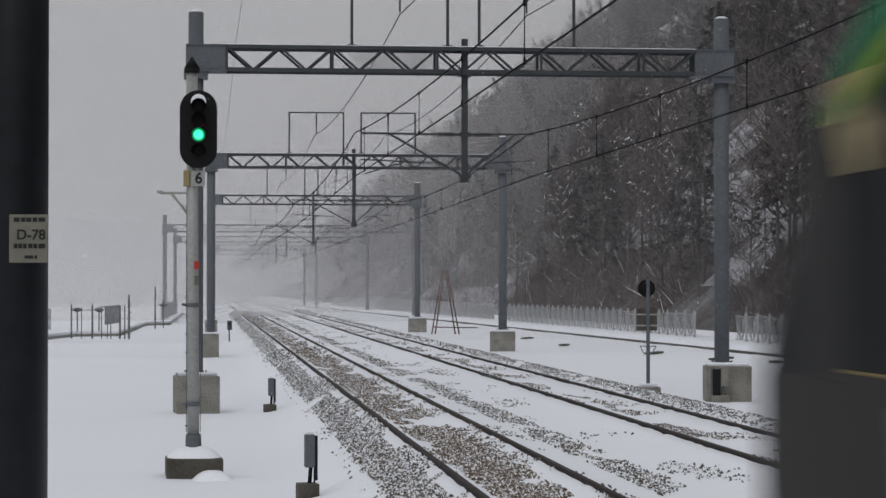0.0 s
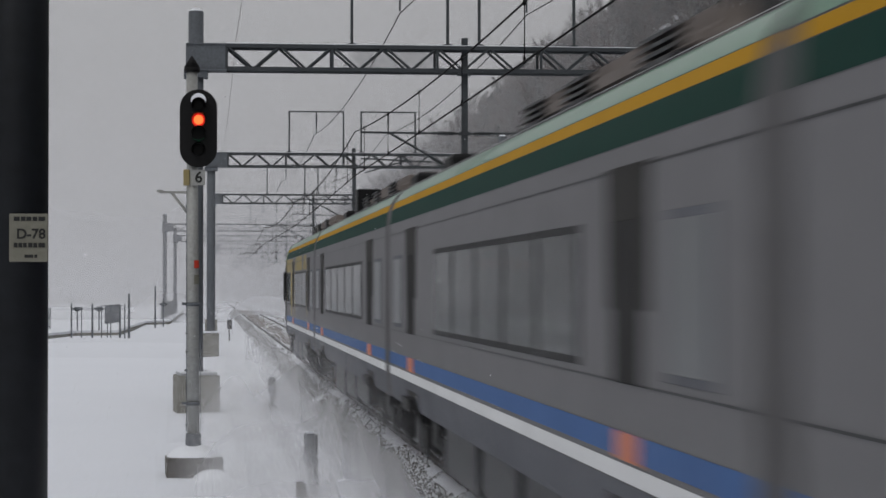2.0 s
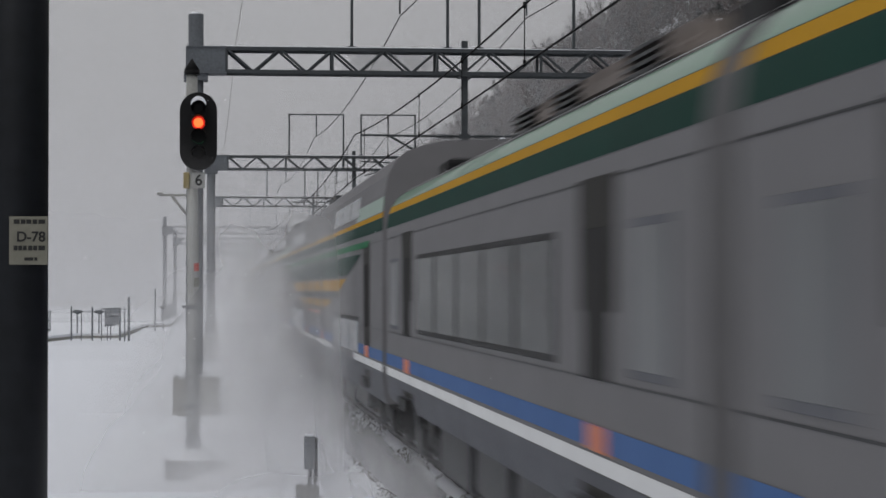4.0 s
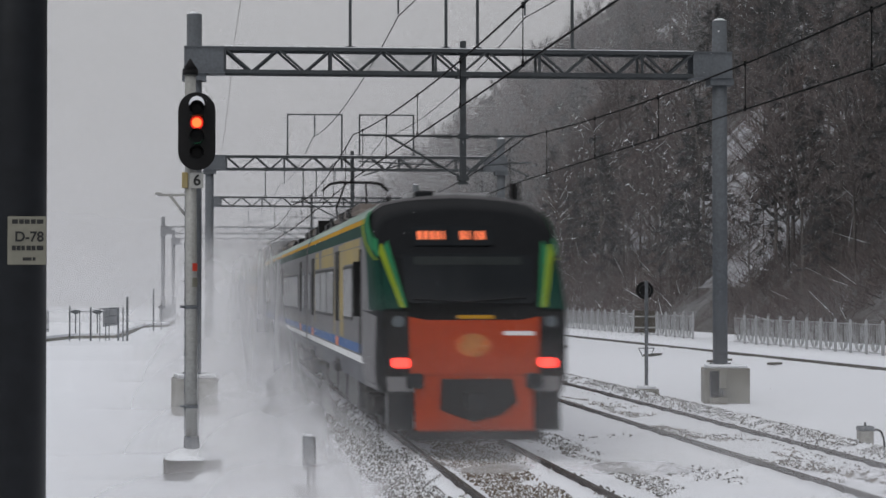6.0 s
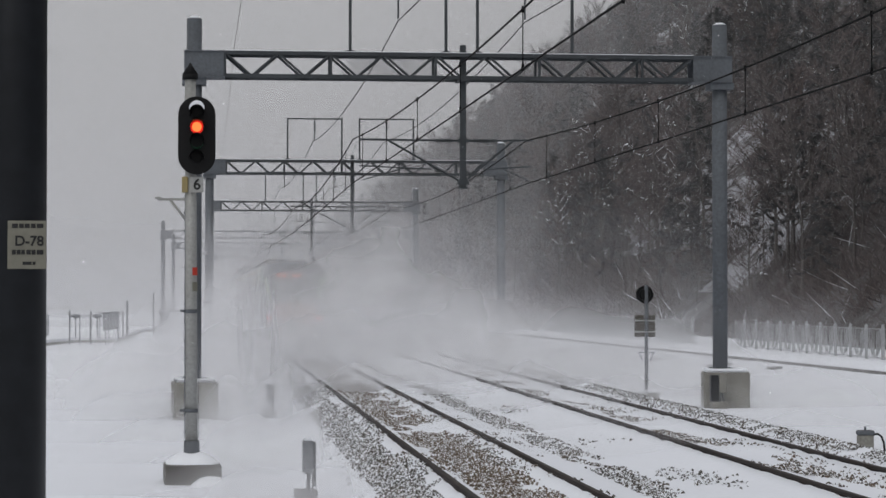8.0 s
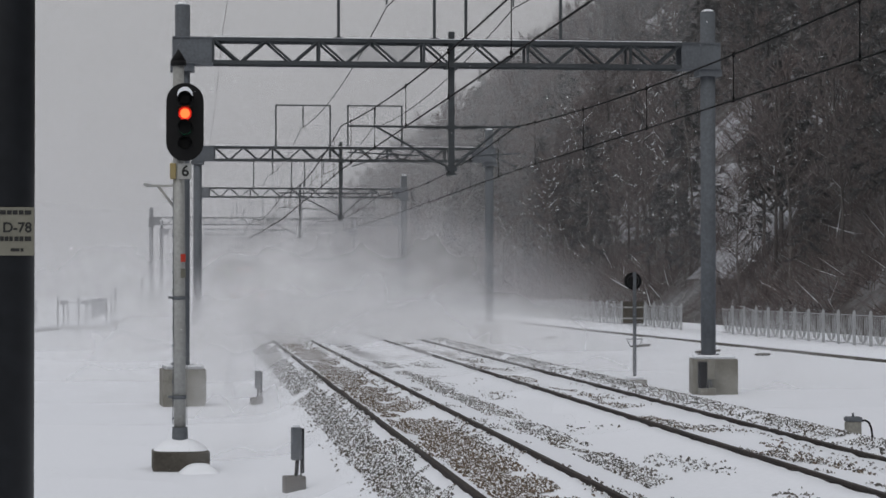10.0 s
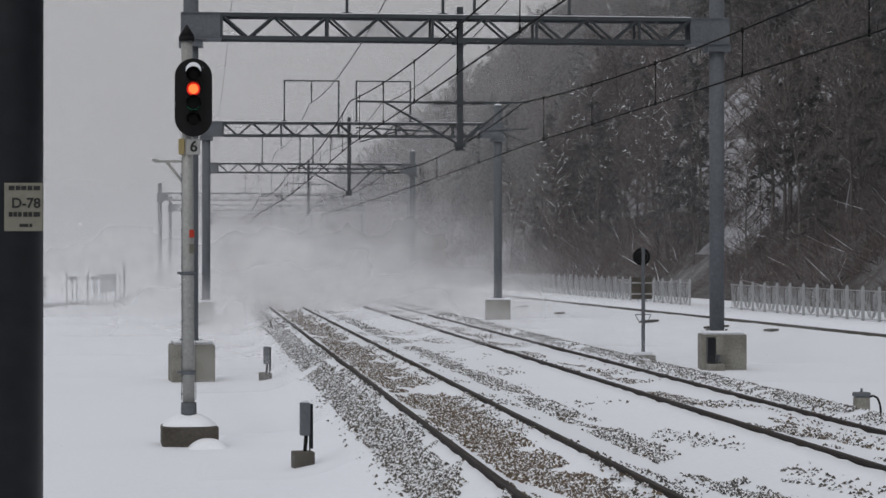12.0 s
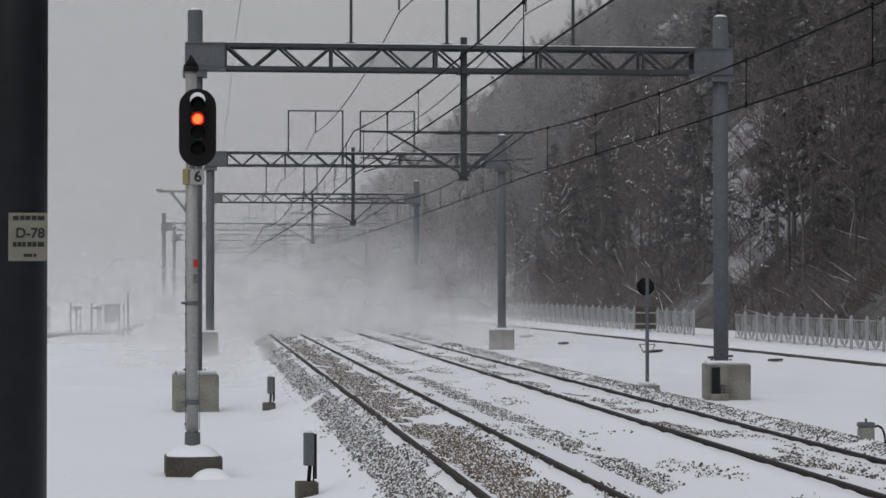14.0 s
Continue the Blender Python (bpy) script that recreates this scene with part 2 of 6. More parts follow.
def ground_z(x, y):
    z = lie(x)
    if z > 0 and x > 27:
        z = z * hill_scale(y) * (1 + 0.12 * noise.noise((x * 0.03, y * 0.03, 5)))
    if x < -6 and y > 146:
        z -= min(22.0, (-6 - x) * 0.45) * min(1.0, (y - 146) / 25)
    if -0.9 < z < 0 and not any(abs(x - r) < 0.25 for r in RAILS_X):
        amp = 0.03 if 2.2 < x < 10.5 else 0.025
        z += amp * noise.noise((x * 1.3, y * 0.6, 1)) + 0.02 * noise.noise((x * 4, y * 1.6, 2))
        if x < 1.5 or x > 11:
            z += 0.05 * noise.noise((x * 0.25, y * 0.12, 3))
    elif -0.9 < z < 0 and not any(abs(x - r) < 0.05 for r in RAILS_X):
        z += 0.018 * noise.noise((x * 2, y * 1.5, 4)) + 0.026 * noise.noise((x * 5, y * 4.5, 7))
    return z


YS = [-60, -30, -10, 0, 10, 15]
while YS[-1] < 3500:
    YS.append(YS[-1] + max(0.35, 0.0035 * (YS[-1] - 15) ** 1.25 + 0.35 if YS[-1] > 40 else 0.35))
bm = B()
def across(x, y):
    return x - foot(y) * min(1.0, max(0.0, (x - 13) / 7)) if x < 300 else x


grid = [[bm.verts.new((across(x, y), y, ground_z(x, y))) for x, _ in SECTION] for y in YS]
for ra, rb in zip(grid, grid[1:]):
    for i in range(len(SECTION) - 1):
        f = bm.faces.new((ra[i], ra[i + 1], rb[i + 1], rb[i]))
        xm, ym = (SECTION[i][0] + SECTION[i + 1][0]) / 2, ra[i].co.y
        f.smooth, f.material_index = True, (0 if SECTION[i][0] < 27.9 else 2 if noise.noise((xm * 0.09, ym * 0.05, 21)) < CLEARING else 1)
ground = solid("ground", bm, [SNOW, LITTER, SLOPE], "snow-covered railway formation and hillside", "ground", kind="structure")


def rail(x):
    bm = B()
    o = [(-0.075, -0.17), (0.075, -0.17), (0.075, -0.155), (0.012, -0.14), (0.01, -0.05), (0.036, -0.035), (0.036, -0.004), (0.028, 0), (-0.028, 0), (-0.036, -0.004), (-0.036, -0.035),
         (-0.01, -0.05), (-0.012, -0.14), (-0.075, -0.155)]
    prism(bm, [(x + a, b) for a, b in o], -60, 1500)
    return bm


for tx, name in ((TRACK_X[0], "railway_track"), (TRACK_X[1], "railway_track")):
    tr = empty(name, "standard gauge track half buried in snow and ballast", "railway track", "parallel tracks")
    for s in (-0.7525, 0.7525):
        part("rail", rail(tx + s), RAIL, tr, "rusty brown steel rail")

# ------------------------------------------------------------------ ballast stones


def mesh_np(name, verts, tris, mats, index=None, smooth=False):
    """A mesh from arrays: verts (n, 3), tris (m, 3)."""
    me = bpy.data.meshes.new(name)
    me.vertices.add(len(verts))
    me.vertices.foreach_set("co", np.ascontiguousarray(verts, dtype=np.float32).ravel())
    k = len(tris)
    me.loops.add(3 * k)
    me.loops.foreach_set("vertex_index", np.ascontiguousarray(tris, dtype=np.int32).ravel())
    me.polygons.add(k)
    me.polygons.foreach_set("loop_start", np.arange(0, 3 * k, 3, dtype=np.int32))
    for m in mats:
        me.materials.append(m)
    if index is not None:
        me.polygons.foreach_set("material_index", np.ascontiguousarray(index, dtype=np.int32))
    me.update(calc_edges=True)
    return me


OCTA = np.array([(1, 0, -0.2), (0, 1, -0.2), (-1, 0, -0.2), (0, -1, -0.2), (0, 0, 1)], float)
OCTA_T = np.array([(0, 1, 4), (1, 2, 4), (2, 3, 4), (3, 0, 4)])


def stones(name, count, strips, rng, y0, y1, size, power=1.6, stone=None, capped=0.4):
    """Broken stones strewn in strips (x centre, spread, share, patchiness); thicker near y0."""
    vs, ts, mi = [], [], []
    tot = sum(s[2] for s in strips)
    base = 0
    for cx, spread, share, patch in strips:
        n = int(count * share / tot)
        u = rng.random(n)
        y = y0 + (y1 - y0) * u ** power
        x = cx + spread * np.clip(rng.normal(0, 0.5, n), -1, 1)
        keep = np.array([noise.noise((a * 1.1, b * 0.28, 11)) + 0.5 * noise.noise((a * 3, b * 1.1, 12)) > patch for a, b in zip(x, y)])
        x, y = x[keep], y[keep]
        n = len(x)
        z = np.array([ground_z(a, b) for a, b in zip(x, y)])
        s = size * (0.55 + 0.8 * rng.random((n, 1, 1)))
        p = OCTA[None] * (0.6 + 0.6 * rng.random((n, 5, 1))) * s * np.array([1, 1, 0.72])
        a = rng.random(n) * 6.28
        ca, sa = np.cos(a)[:, None], np.sin(a)[:, None]
        tilt = rng.normal(0, 0.4, (n, 1))
        px, py, pz = p[..., 0] * ca - p[..., 1] * sa, p[..., 0] * sa + p[..., 1] * ca, p[..., 2]
        pz = pz + tilt * px
        q = np.stack([px + x[:, None], py + y[:, None], pz + (z + 0.008)[:, None]], -1)
        vs.append(q.reshape(-1, 3))
        ts.append((OCTA_T[None] + (base + 5 * np.arange(n))[:, None, None]).reshape(-1, 3))
        tops = (rng.random((n, 4)) < capped).astype(int)
        mi.append(tops.reshape(-1))
        base += 5 * n
    return new(name, mesh_np(name, np.concatenate(vs), np.concatenate(ts), [stone or STONE, CAP], np.concatenate(mi)))


STONE = material("granite_ballast", (0.07, 0.066, 0.06), 0.9, 0, 0.25, 30, 0.5, 0.8, 0.2, alt=(0.12, 0.085, 0.055), island=0.45)
rng = np.random.default_rng(4)
STRIPS = [(2.6, 0.25, 34, -0.5), (2.5, 0.36, 4, 0.0), (4.3, 0.25, 6, 0.05), (2.95, 0.25, 8, 0.0), (5.75, 0.3, 17, -0.22), (5.0, 0.3, 3, 0.2),
          (6.6, 0.5, 5, 0.2), (8.2, 0.6, 9, 0.1), (9.5, 0.3, 14, -0.3), (9.8, 0.35, 8, -0.1)]
tagged(stones("ballast_stones", 78000, STRIPS, rng, 18, 75, 0.03), "broken grey ballast stones poking through the snow", "ballast", kind="stuff")
tagged(stones("ballast_stones", 36000, STRIPS, rng, 75, 240, 0.05, 1.3), "broken grey ballast stones poking through the snow", "ballast", kind="stuff")
RUSTY = material("rust_brown_ballast", (0.115, 0.085, 0.06), 0.9, 0, 0.25, 30, 0.5, 0.8, 0.2, alt=(0.11, 0.075, 0.045), island=0.45)
INNER = [(3.84, 0.46, 40, -0.3), (3.84, 0.68, 14, -0.05), (8.24, 0.5, 6, 0.1)]
tagged(stones("ballast_stones", 52000, INNER, rng, 18, 75, 0.031, 1.6, RUSTY, 0.28), "rust-brown ballast stones between the rails", "ballast", kind="stuff")
tagged(stones("ballast_stones", 16000, INNER, rng, 75, 240, 0.05, 1.3, RUSTY, 0.28), "rust-brown ballast stones between the rails", "ballast", kind="stuff")

# ------------------------------------------------------------------ overhead line portals


def portal(xl, xr, y, zl, zr, top=9.18, lo=7.74, hi=8.31, mid=6.6, mid_low=5.0, detail=True, r=0.19, posts=()):
    """A lattice beam on two round columns with a hanging post between the tracks."""
    p = empty("catenary_portal", "grey steel lattice portal over the tracks on round columns", "catenary portal", "catenary portals", pose(0, y, 0))
    for x, z0 in ((xl, zl), (xr, zr)):
        bm = B()
        rod(bm, (x, 0, z0), (x, 0, top), r, r, 20)
        rod(bm, (x, 0, z0), (x, 0, z0 + 0.05), r + 0.12, r + 0.12, 20)
        for k in range(8):
            a = k * math.pi / 4
            rod(bm, (x + (r + 0.07) * math.cos(a), (r + 0.07) * math.sin(a), z0 + 0.05), (x + (r + 0.07) * math.cos(a), (r + 0.07) * math.sin(a), z0 + 0.13), 0.02, 0.02, 6)
        col = part("column", bm, STEEL, p)
        bm = B()
        rod(bm, (x, 0, top + 0.004), (x, 0, top + 0.06), r * 0.95, r * 0.5, 16)
        part("snow_cap", bm, CAP, col, "small cap of snow")
    w = 0.35
    ends = 0.76
    for x, s in ((xl, 1), (xr, -1)):
        bm = B()
        xa, xb = sorted((x - s * 0.25, x + s * ends))
        for yy in (-w, w - 0.02):
            box(bm, xa, xb, yy, yy + 0.02, lo - 0.02, hi + 0.02)
        box(bm, xa, xb, -w - 0.03, w + 0.03, hi + 0.02, hi + 0.05)
        box(bm, xa, xb, -w - 0.03, w + 0.03, lo - 0.05, lo - 0.02)
        for k in range(9):
            xx = xa + 0.08 + k * (xb - xa - 0.16) / 8
            for zz in (hi - 0.03, lo + 0.03):
                rod(bm, (xx, -w - 0.02, zz), (xx, -w, zz), 0.016, 0.016, 6)
        box(bm, x - 0.3, x + 0.3, -0.3, 0.3, lo - 0.22, lo - 0.05)
        part("gusset_box", bm, STEEL, p, "bolted sheet steel end box")
    bm = B()
    x0, x1 = xl + ends, xr - ends
    for yy in (-w, w):
        for zz in (lo, hi):
            box(bm, x0, x1, yy - 0.04, yy + 0.04, zz - 0.045, zz + 0.045)
    part("chord_frame", bm, LATTICE, p)
    bm = B()
    n = max(4, round((x1 - x0) / 0.62) // 2 * 2)
    st = (x1 - x0) / n
    for yy in (-w, w):
        for i in range(n):
            a, b = (lo, hi) if i % 2 else (hi, lo)
            rod(bm, (x0 + i * st, yy, a), (x0 + (i + 1) * st, yy, b), 0.032, 0.032, 5)
            if i % 4 == 0:
                rod(bm, (x0 + i * st, yy, lo), (x0 + i * st, yy, hi), 0.035, 0.035, 5)
    for i in range(0, n, 2):
        rod(bm, (x0 + i * st, -w, hi), (x0 + (i + 1) * st, w, hi), 0.025, 0.025, 5)
        rod(bm, (x0 + i * st, -w, lo), (x0 + (i + 1) * st, w, lo), 0.025, 0.025, 5)
        rod(bm, (x0 + i * st, -w, hi), (x0 + i * st, w, hi), 0.025, 0.025, 5)
    part("lattice_web", bm, LATTICE, p)
    bm = B()
    box(bm, x0, x1, -w - 0.03, w + 0.03, hi + 0.046, hi + 0.06)
    part("snow_cover", bm, CAP, p, "thin line of snow on the beam")
    # hanging post with four arms
    bm = B()
    box(bm, mid - 0.075, mid + 0.075, -0.075, 0.075, mid_low, hi + 0.28)
    box(bm, mid - 0.16, mid + 0.16, -w - 0.05, w + 0.05, lo - 0.07, lo - 0.045)
    box(bm, mid - 0.16, mid + 0.16, -0.16, 0.16, hi + 0.06, hi + 0.08)
    box(bm, mid - 0.12, mid + 0.12, -0.12, 0.12, mid_low - 0.03, mid_low + 0.02)
    post = part("hanging_post", bm, LATTICE, p)
    for s, tx in ((-1, TRACK_X[0]), (1, TRACK_X[1])):
        bm = B()
        reach = abs(mid - tx) + 0.0
        za, zb = mid_low + 1.18, mid_low + 0.12
        rod(bm, (mid, 0, za), (mid + s * reach, 0, za + 0.02), 0.028, 0.028, 6)
        rod(bm, (mid, 0, zb), (mid + s * reach * 0.72, 0, za), 0.03, 0.03, 6)
        rod(bm, (mid + s * reach * 0.3, 0, zb + 0.34), (mid + s * reach, 0, zb + 0.42), 0.018, 0.018, 6)
        rod(bm, (mid + s * reach * 0.55, 0, zb + 0.38), (mid + s * (reach - 0.1), 0, zb + 0.06), 0.016, 0.016, 6)
        for k in range(9):
            for (ax, az) in ((0.28 + k * 0.045, za),):
                rod(bm, (mid + s * ax, 0, az), (mid + s * (ax + 0.022), 0, az), 0.065, 0.05, 8)
        for zz in (za, zb):
            box(bm, min(mid, mid + s * 0.14), max(mid, mid + s * 0.14), -0.1, 0.1, zz - 0.05, zz + 0.05)
        part("cantilever", bm, LATTICE, post, "bracket arm with ribbed insulator")
    # frames and hangers above the beam
    for fx, fw, fh, drop in posts:
        bm = B()
        for xx in (fx, fx + fw) if fw else (fx,):
            box(bm, xx - 0.035, xx + 0.035, -0.04, 0.04, hi + 0.046, hi + fh)
            box(bm, xx - 0.1, xx + 0.1, -0.1, 0.1, hi + 0.046, hi + 0.12)
        if fw:
            box(bm, fx - 0.03, fx + fw + 0.03, -0.035, 0.035, hi + fh - 0.06, hi + fh)
            rod(bm, (fx + fw / 2, 0, hi + fh), (fx + fw / 2, 0, hi + fh - drop), 0.025, 0.025, 6)
            for k in range(5):
                rod(bm, (fx + fw / 2, 0, hi + fh - 0.2 - k * 0.08), (fx + fw / 2, 0, hi + fh - 0.24 - k * 0.08), 0.06, 0.045, 8)
        part("feeder_frame", bm, LATTICE, p)
    return p


PORTALS = [
    portal(-0.27, 13.07, 56.6, 0.13, 0.33, mid=6.47, posts=((3.62, 2.42, 2.55, 1.6), (6.84, 2.42, 2.55, 1.6))),
    portal(0.2, 13.4, 102, 0.25, 0.33, mid=6.62, mid_low=5.08, posts=((3.7, 2.45, 1.95, 1.05), (6.95, 2.45, 1.95, 1.05))),
    portal(0.29, 13.69, 147, 0.25, 0.33, mid=6.9, mid_low=5.1, posts=((3.9, 2.45, 1.95, 1.05), (7.2, 2.45, 1.95, 1.05))),
    portal(-3.9, 19.6, 214, -0.75, -0.5, mid=7.5, mid_low=5.1, lo=7.6, hi=8.25, posts=((4.1, 2.45, 1.95, 1.05), (7.8, 2.45, 1.95, 1.05))),
    portal(-3.6, 18.6, 262, -0.75, -0.5, mid=8.0, mid_low=5.1, lo=7.6, hi=8.25, posts=((4.4, 2.45, 1.95, 1.05),)),
    portal(1.0, 15.0, 310, -0.75, -0.5, mid=8.4, mid_low=5.1, lo=7.6, hi=8.25),
    portal(1.2, 15.5, 360, -0.75, -0.5, mid=8.8, mid_low=5.1, lo=7.6, hi=8.25),
]


def footing(x, y, z0, z1, wx, wy, yaw=0):
    f = empty("concrete_footing", "stained concrete footing block capped with snow", "footing", "column footings", pose(x, y, 0, 0, 0, yaw))
    part("block", bevel(box(B(), -wx / 2, wx / 2, -wy / 2, wy / 2, z0, z1), 0.02), CONCRETE, f)
    bm = box(B(), -wx / 2 + 0.02, wx / 2 - 0.02, -wy / 2 + 0.02, wy / 2 - 0.02, z1 + 0.002, z1 + 0.09)
    bevel(bm, 0.06, 2)
    part("snow_cap", bm, CAP, f, "rounded cap of fresh snow")
    return f


footing(-0.25, 56.6, -0.95, 0.13, 1.06, 1.1, 6)
footing(13.2, 56.6, -0.8, 0.33, 1.15, 1.1, -8)
footing(0.15, 102, -1.0, 0.25, 0.75, 1.1, 4)
footing(13.4, 102, -0.8, 0.33, 1.15, 1.1, -8)
footing(0.3, 147, -1.0, 0.25, 0.8, 1.1)
footing(13.7, 147, -0.8, 0.33, 1.15, 1.1, -8)


# ------------------------------------------------------------------ near dark column with its number plate
pole = empty("platform_column", "dark grey painted steel column with a number plate", "column", at=pose(-0.99, 12, 0))
bm = B()
rod(bm, (0, 0, -0.9), (0, 0, 7.5), 0.165, 0.165, 40)
rod(bm, (0, 0, -0.9), (0, 0, -0.6), 0.26, 0.26, 32)
part("shaft", bm, DARK, pole)
pl = part("number_plate", bevel(box(B(), -0.023, 0.175, -0.172, -0.166, 2.44, 2.69), 0.003), PLATE, pole, "cream enamel plate with black lettering")
text_part("lettering", "D-78", 0.072, INK, pl, Matrix.Translation((0.088, -0.1735, 2.583)) @ pose(0, 0, 0, 90, 0, 0))
bm = B()
for z, h, runs in ((2.652, 0.022, ((0.0, 0.03), (0.036, 0.06), (0.064, 0.09), (0.096, 0.12), (0.126, 0.16))),
                   (2.515, 0.024, ((0.0, 0.02), (0.024, 0.044), (0.048, 0.066), (0.074, 0.096), (0.1, 0.12), (0.126, 0.16))),
                   (2.462, 0.016, ((0.055, 0.1), (0.106, 0.12)))):
    for a, b in runs:
        box(bm, a, b, -0.1745, -0.172, z, z + h)
part("small_print", bm, INK, pl, "rows of small black print")


# ------------------------------------------------------------------ wires
def span(bm, x0, y0, z0, x1, y1, z1, sag, r, n=14):
    pts = [Vector((x0 + (x1 - x0) * s, y0 + (y1 - y0) * s, z0 + (z1 - z0) * s - 4 * sag * s * (1 - s))) for s in [k / n for k in range(n + 1)]]
    for a, b in zip(pts, pts[1:]):
        rod(bm, a, b, r, r, 5, caps=False)
    return pts


STOPS = [-34, 11.3, 56.6, 102, 147, 214, 262, 310, 360]
for tx in TRACK_X:
    line = empty("overhead_line", "dark overhead contact line with droppers above a track", "overhead line", "overhead lines")
    bm, bc = B(), B()
    for ya, yb in zip(STOPS, STOPS[1:]):
        off = (0.15 if STOPS.index(ya) % 2 else -0.15)
        pts = span(bm, tx + off, ya, 6.2, tx - off, yb, 6.2, 0.42, 0.015)
        low = span(bc, tx + off, ya, 5.1, tx - off, yb, 5.1, 0.02, 0.014)
        for a, b in list(zip(pts, low))[1:-1:2]:
            bd = B()
            rod(bd, a, b, 0.009, 0.009, 4)
            rod(bd, a + Vector((0, 0, -0.04)), a + Vector((0, 0, 0.04)), 0.02, 0.02, 5)
            rod(bd, b + Vector((0, 0, -0.03)), b + Vector((0, 0, 0.06)), 0.018, 0.018, 5)
            part("dropper", bd, WIRE, line)
    part("messenger_wire", bm, WIRE, line)
    part("contact_wire", bc, WIRE, line)
for x, z, sag, r, lab in ((4.83, 9.2, 0.5, 0.014, "sagging dark feeder cable"), (8.05, 9.2, 0.5, 0.014, "sagging dark feeder cable"), (0.72, 8.5, 0.35, 0.005, "thin earth wire along the portals")):
    bm = B()
    for ya, yb in zip(STOPS, STOPS[1:]):
        span(bm, x, ya, z, x, yb, z, sag, r)
    solid("feeder_cable", bm, WIRE, lab, "cable", "feeder cables")
# wire net in the nearest beam
bm = B()
for k in range(44):
    xx = 3.32 + k * 0.06
    for d in (-1, 1):
        a, b = (xx, -0.36, 7.75), (xx + d * 0.58, -0.36, 8.32)
        if 3.3 <= b[0] <= 5.95:
            rod(bm, a, b, 0.004, 0.004, 3, caps=False)
part("wire_net", bm, LATTICE, PORTALS[0], "fine wire netting in the lattice bays")

# ------------------------------------------------------------------ colour light signal
sg = empty("colour_light_signal", "black oval three-lamp railway signal on a pale steel mast", "railway signal", at=pose(-0.21, 37.4, 0))
bm = B()
rod(bm, (0, 0, -0.36), (-0.035, 0, 5.85), 0.1, 0.092, 24)
mast = part("mast", bm, MAST, sg)
part("mast_sleeve", rod(B(), (0, 0, -0.42), (0, 0, -0.09), 0.135, 0.125, 24), STEEL, mast, "thicker bolted sleeve")
bm = rod(B(), (-0.035, 0, 5.85), (-0.035, 0, 5.93), 0.13, 0.13, 16)
rod(bm, (-0.035, 0, 5.93), (-0.035, 0, 6.12), 0.13, 0.01, 16)
part("finial", bm, BLACK, mast, "black conical cap")


def stadium(bm, w, h, y0, y1, n=20, cx=0, cz=0):
    o = []
    r = w / 2
    for k in range(n + 1):
        a = math.pi * k / n
        o.append((cx + r * math.cos(a), cz + h / 2 - r + r * math.sin(a)))
    for k in range(n + 1):
        a = math.pi + math.pi * k / n
        o.append((cx + r * math.cos(a), cz - h / 2 + r + r * math.sin(a)))
    return prism(bm, o, y0, y1)


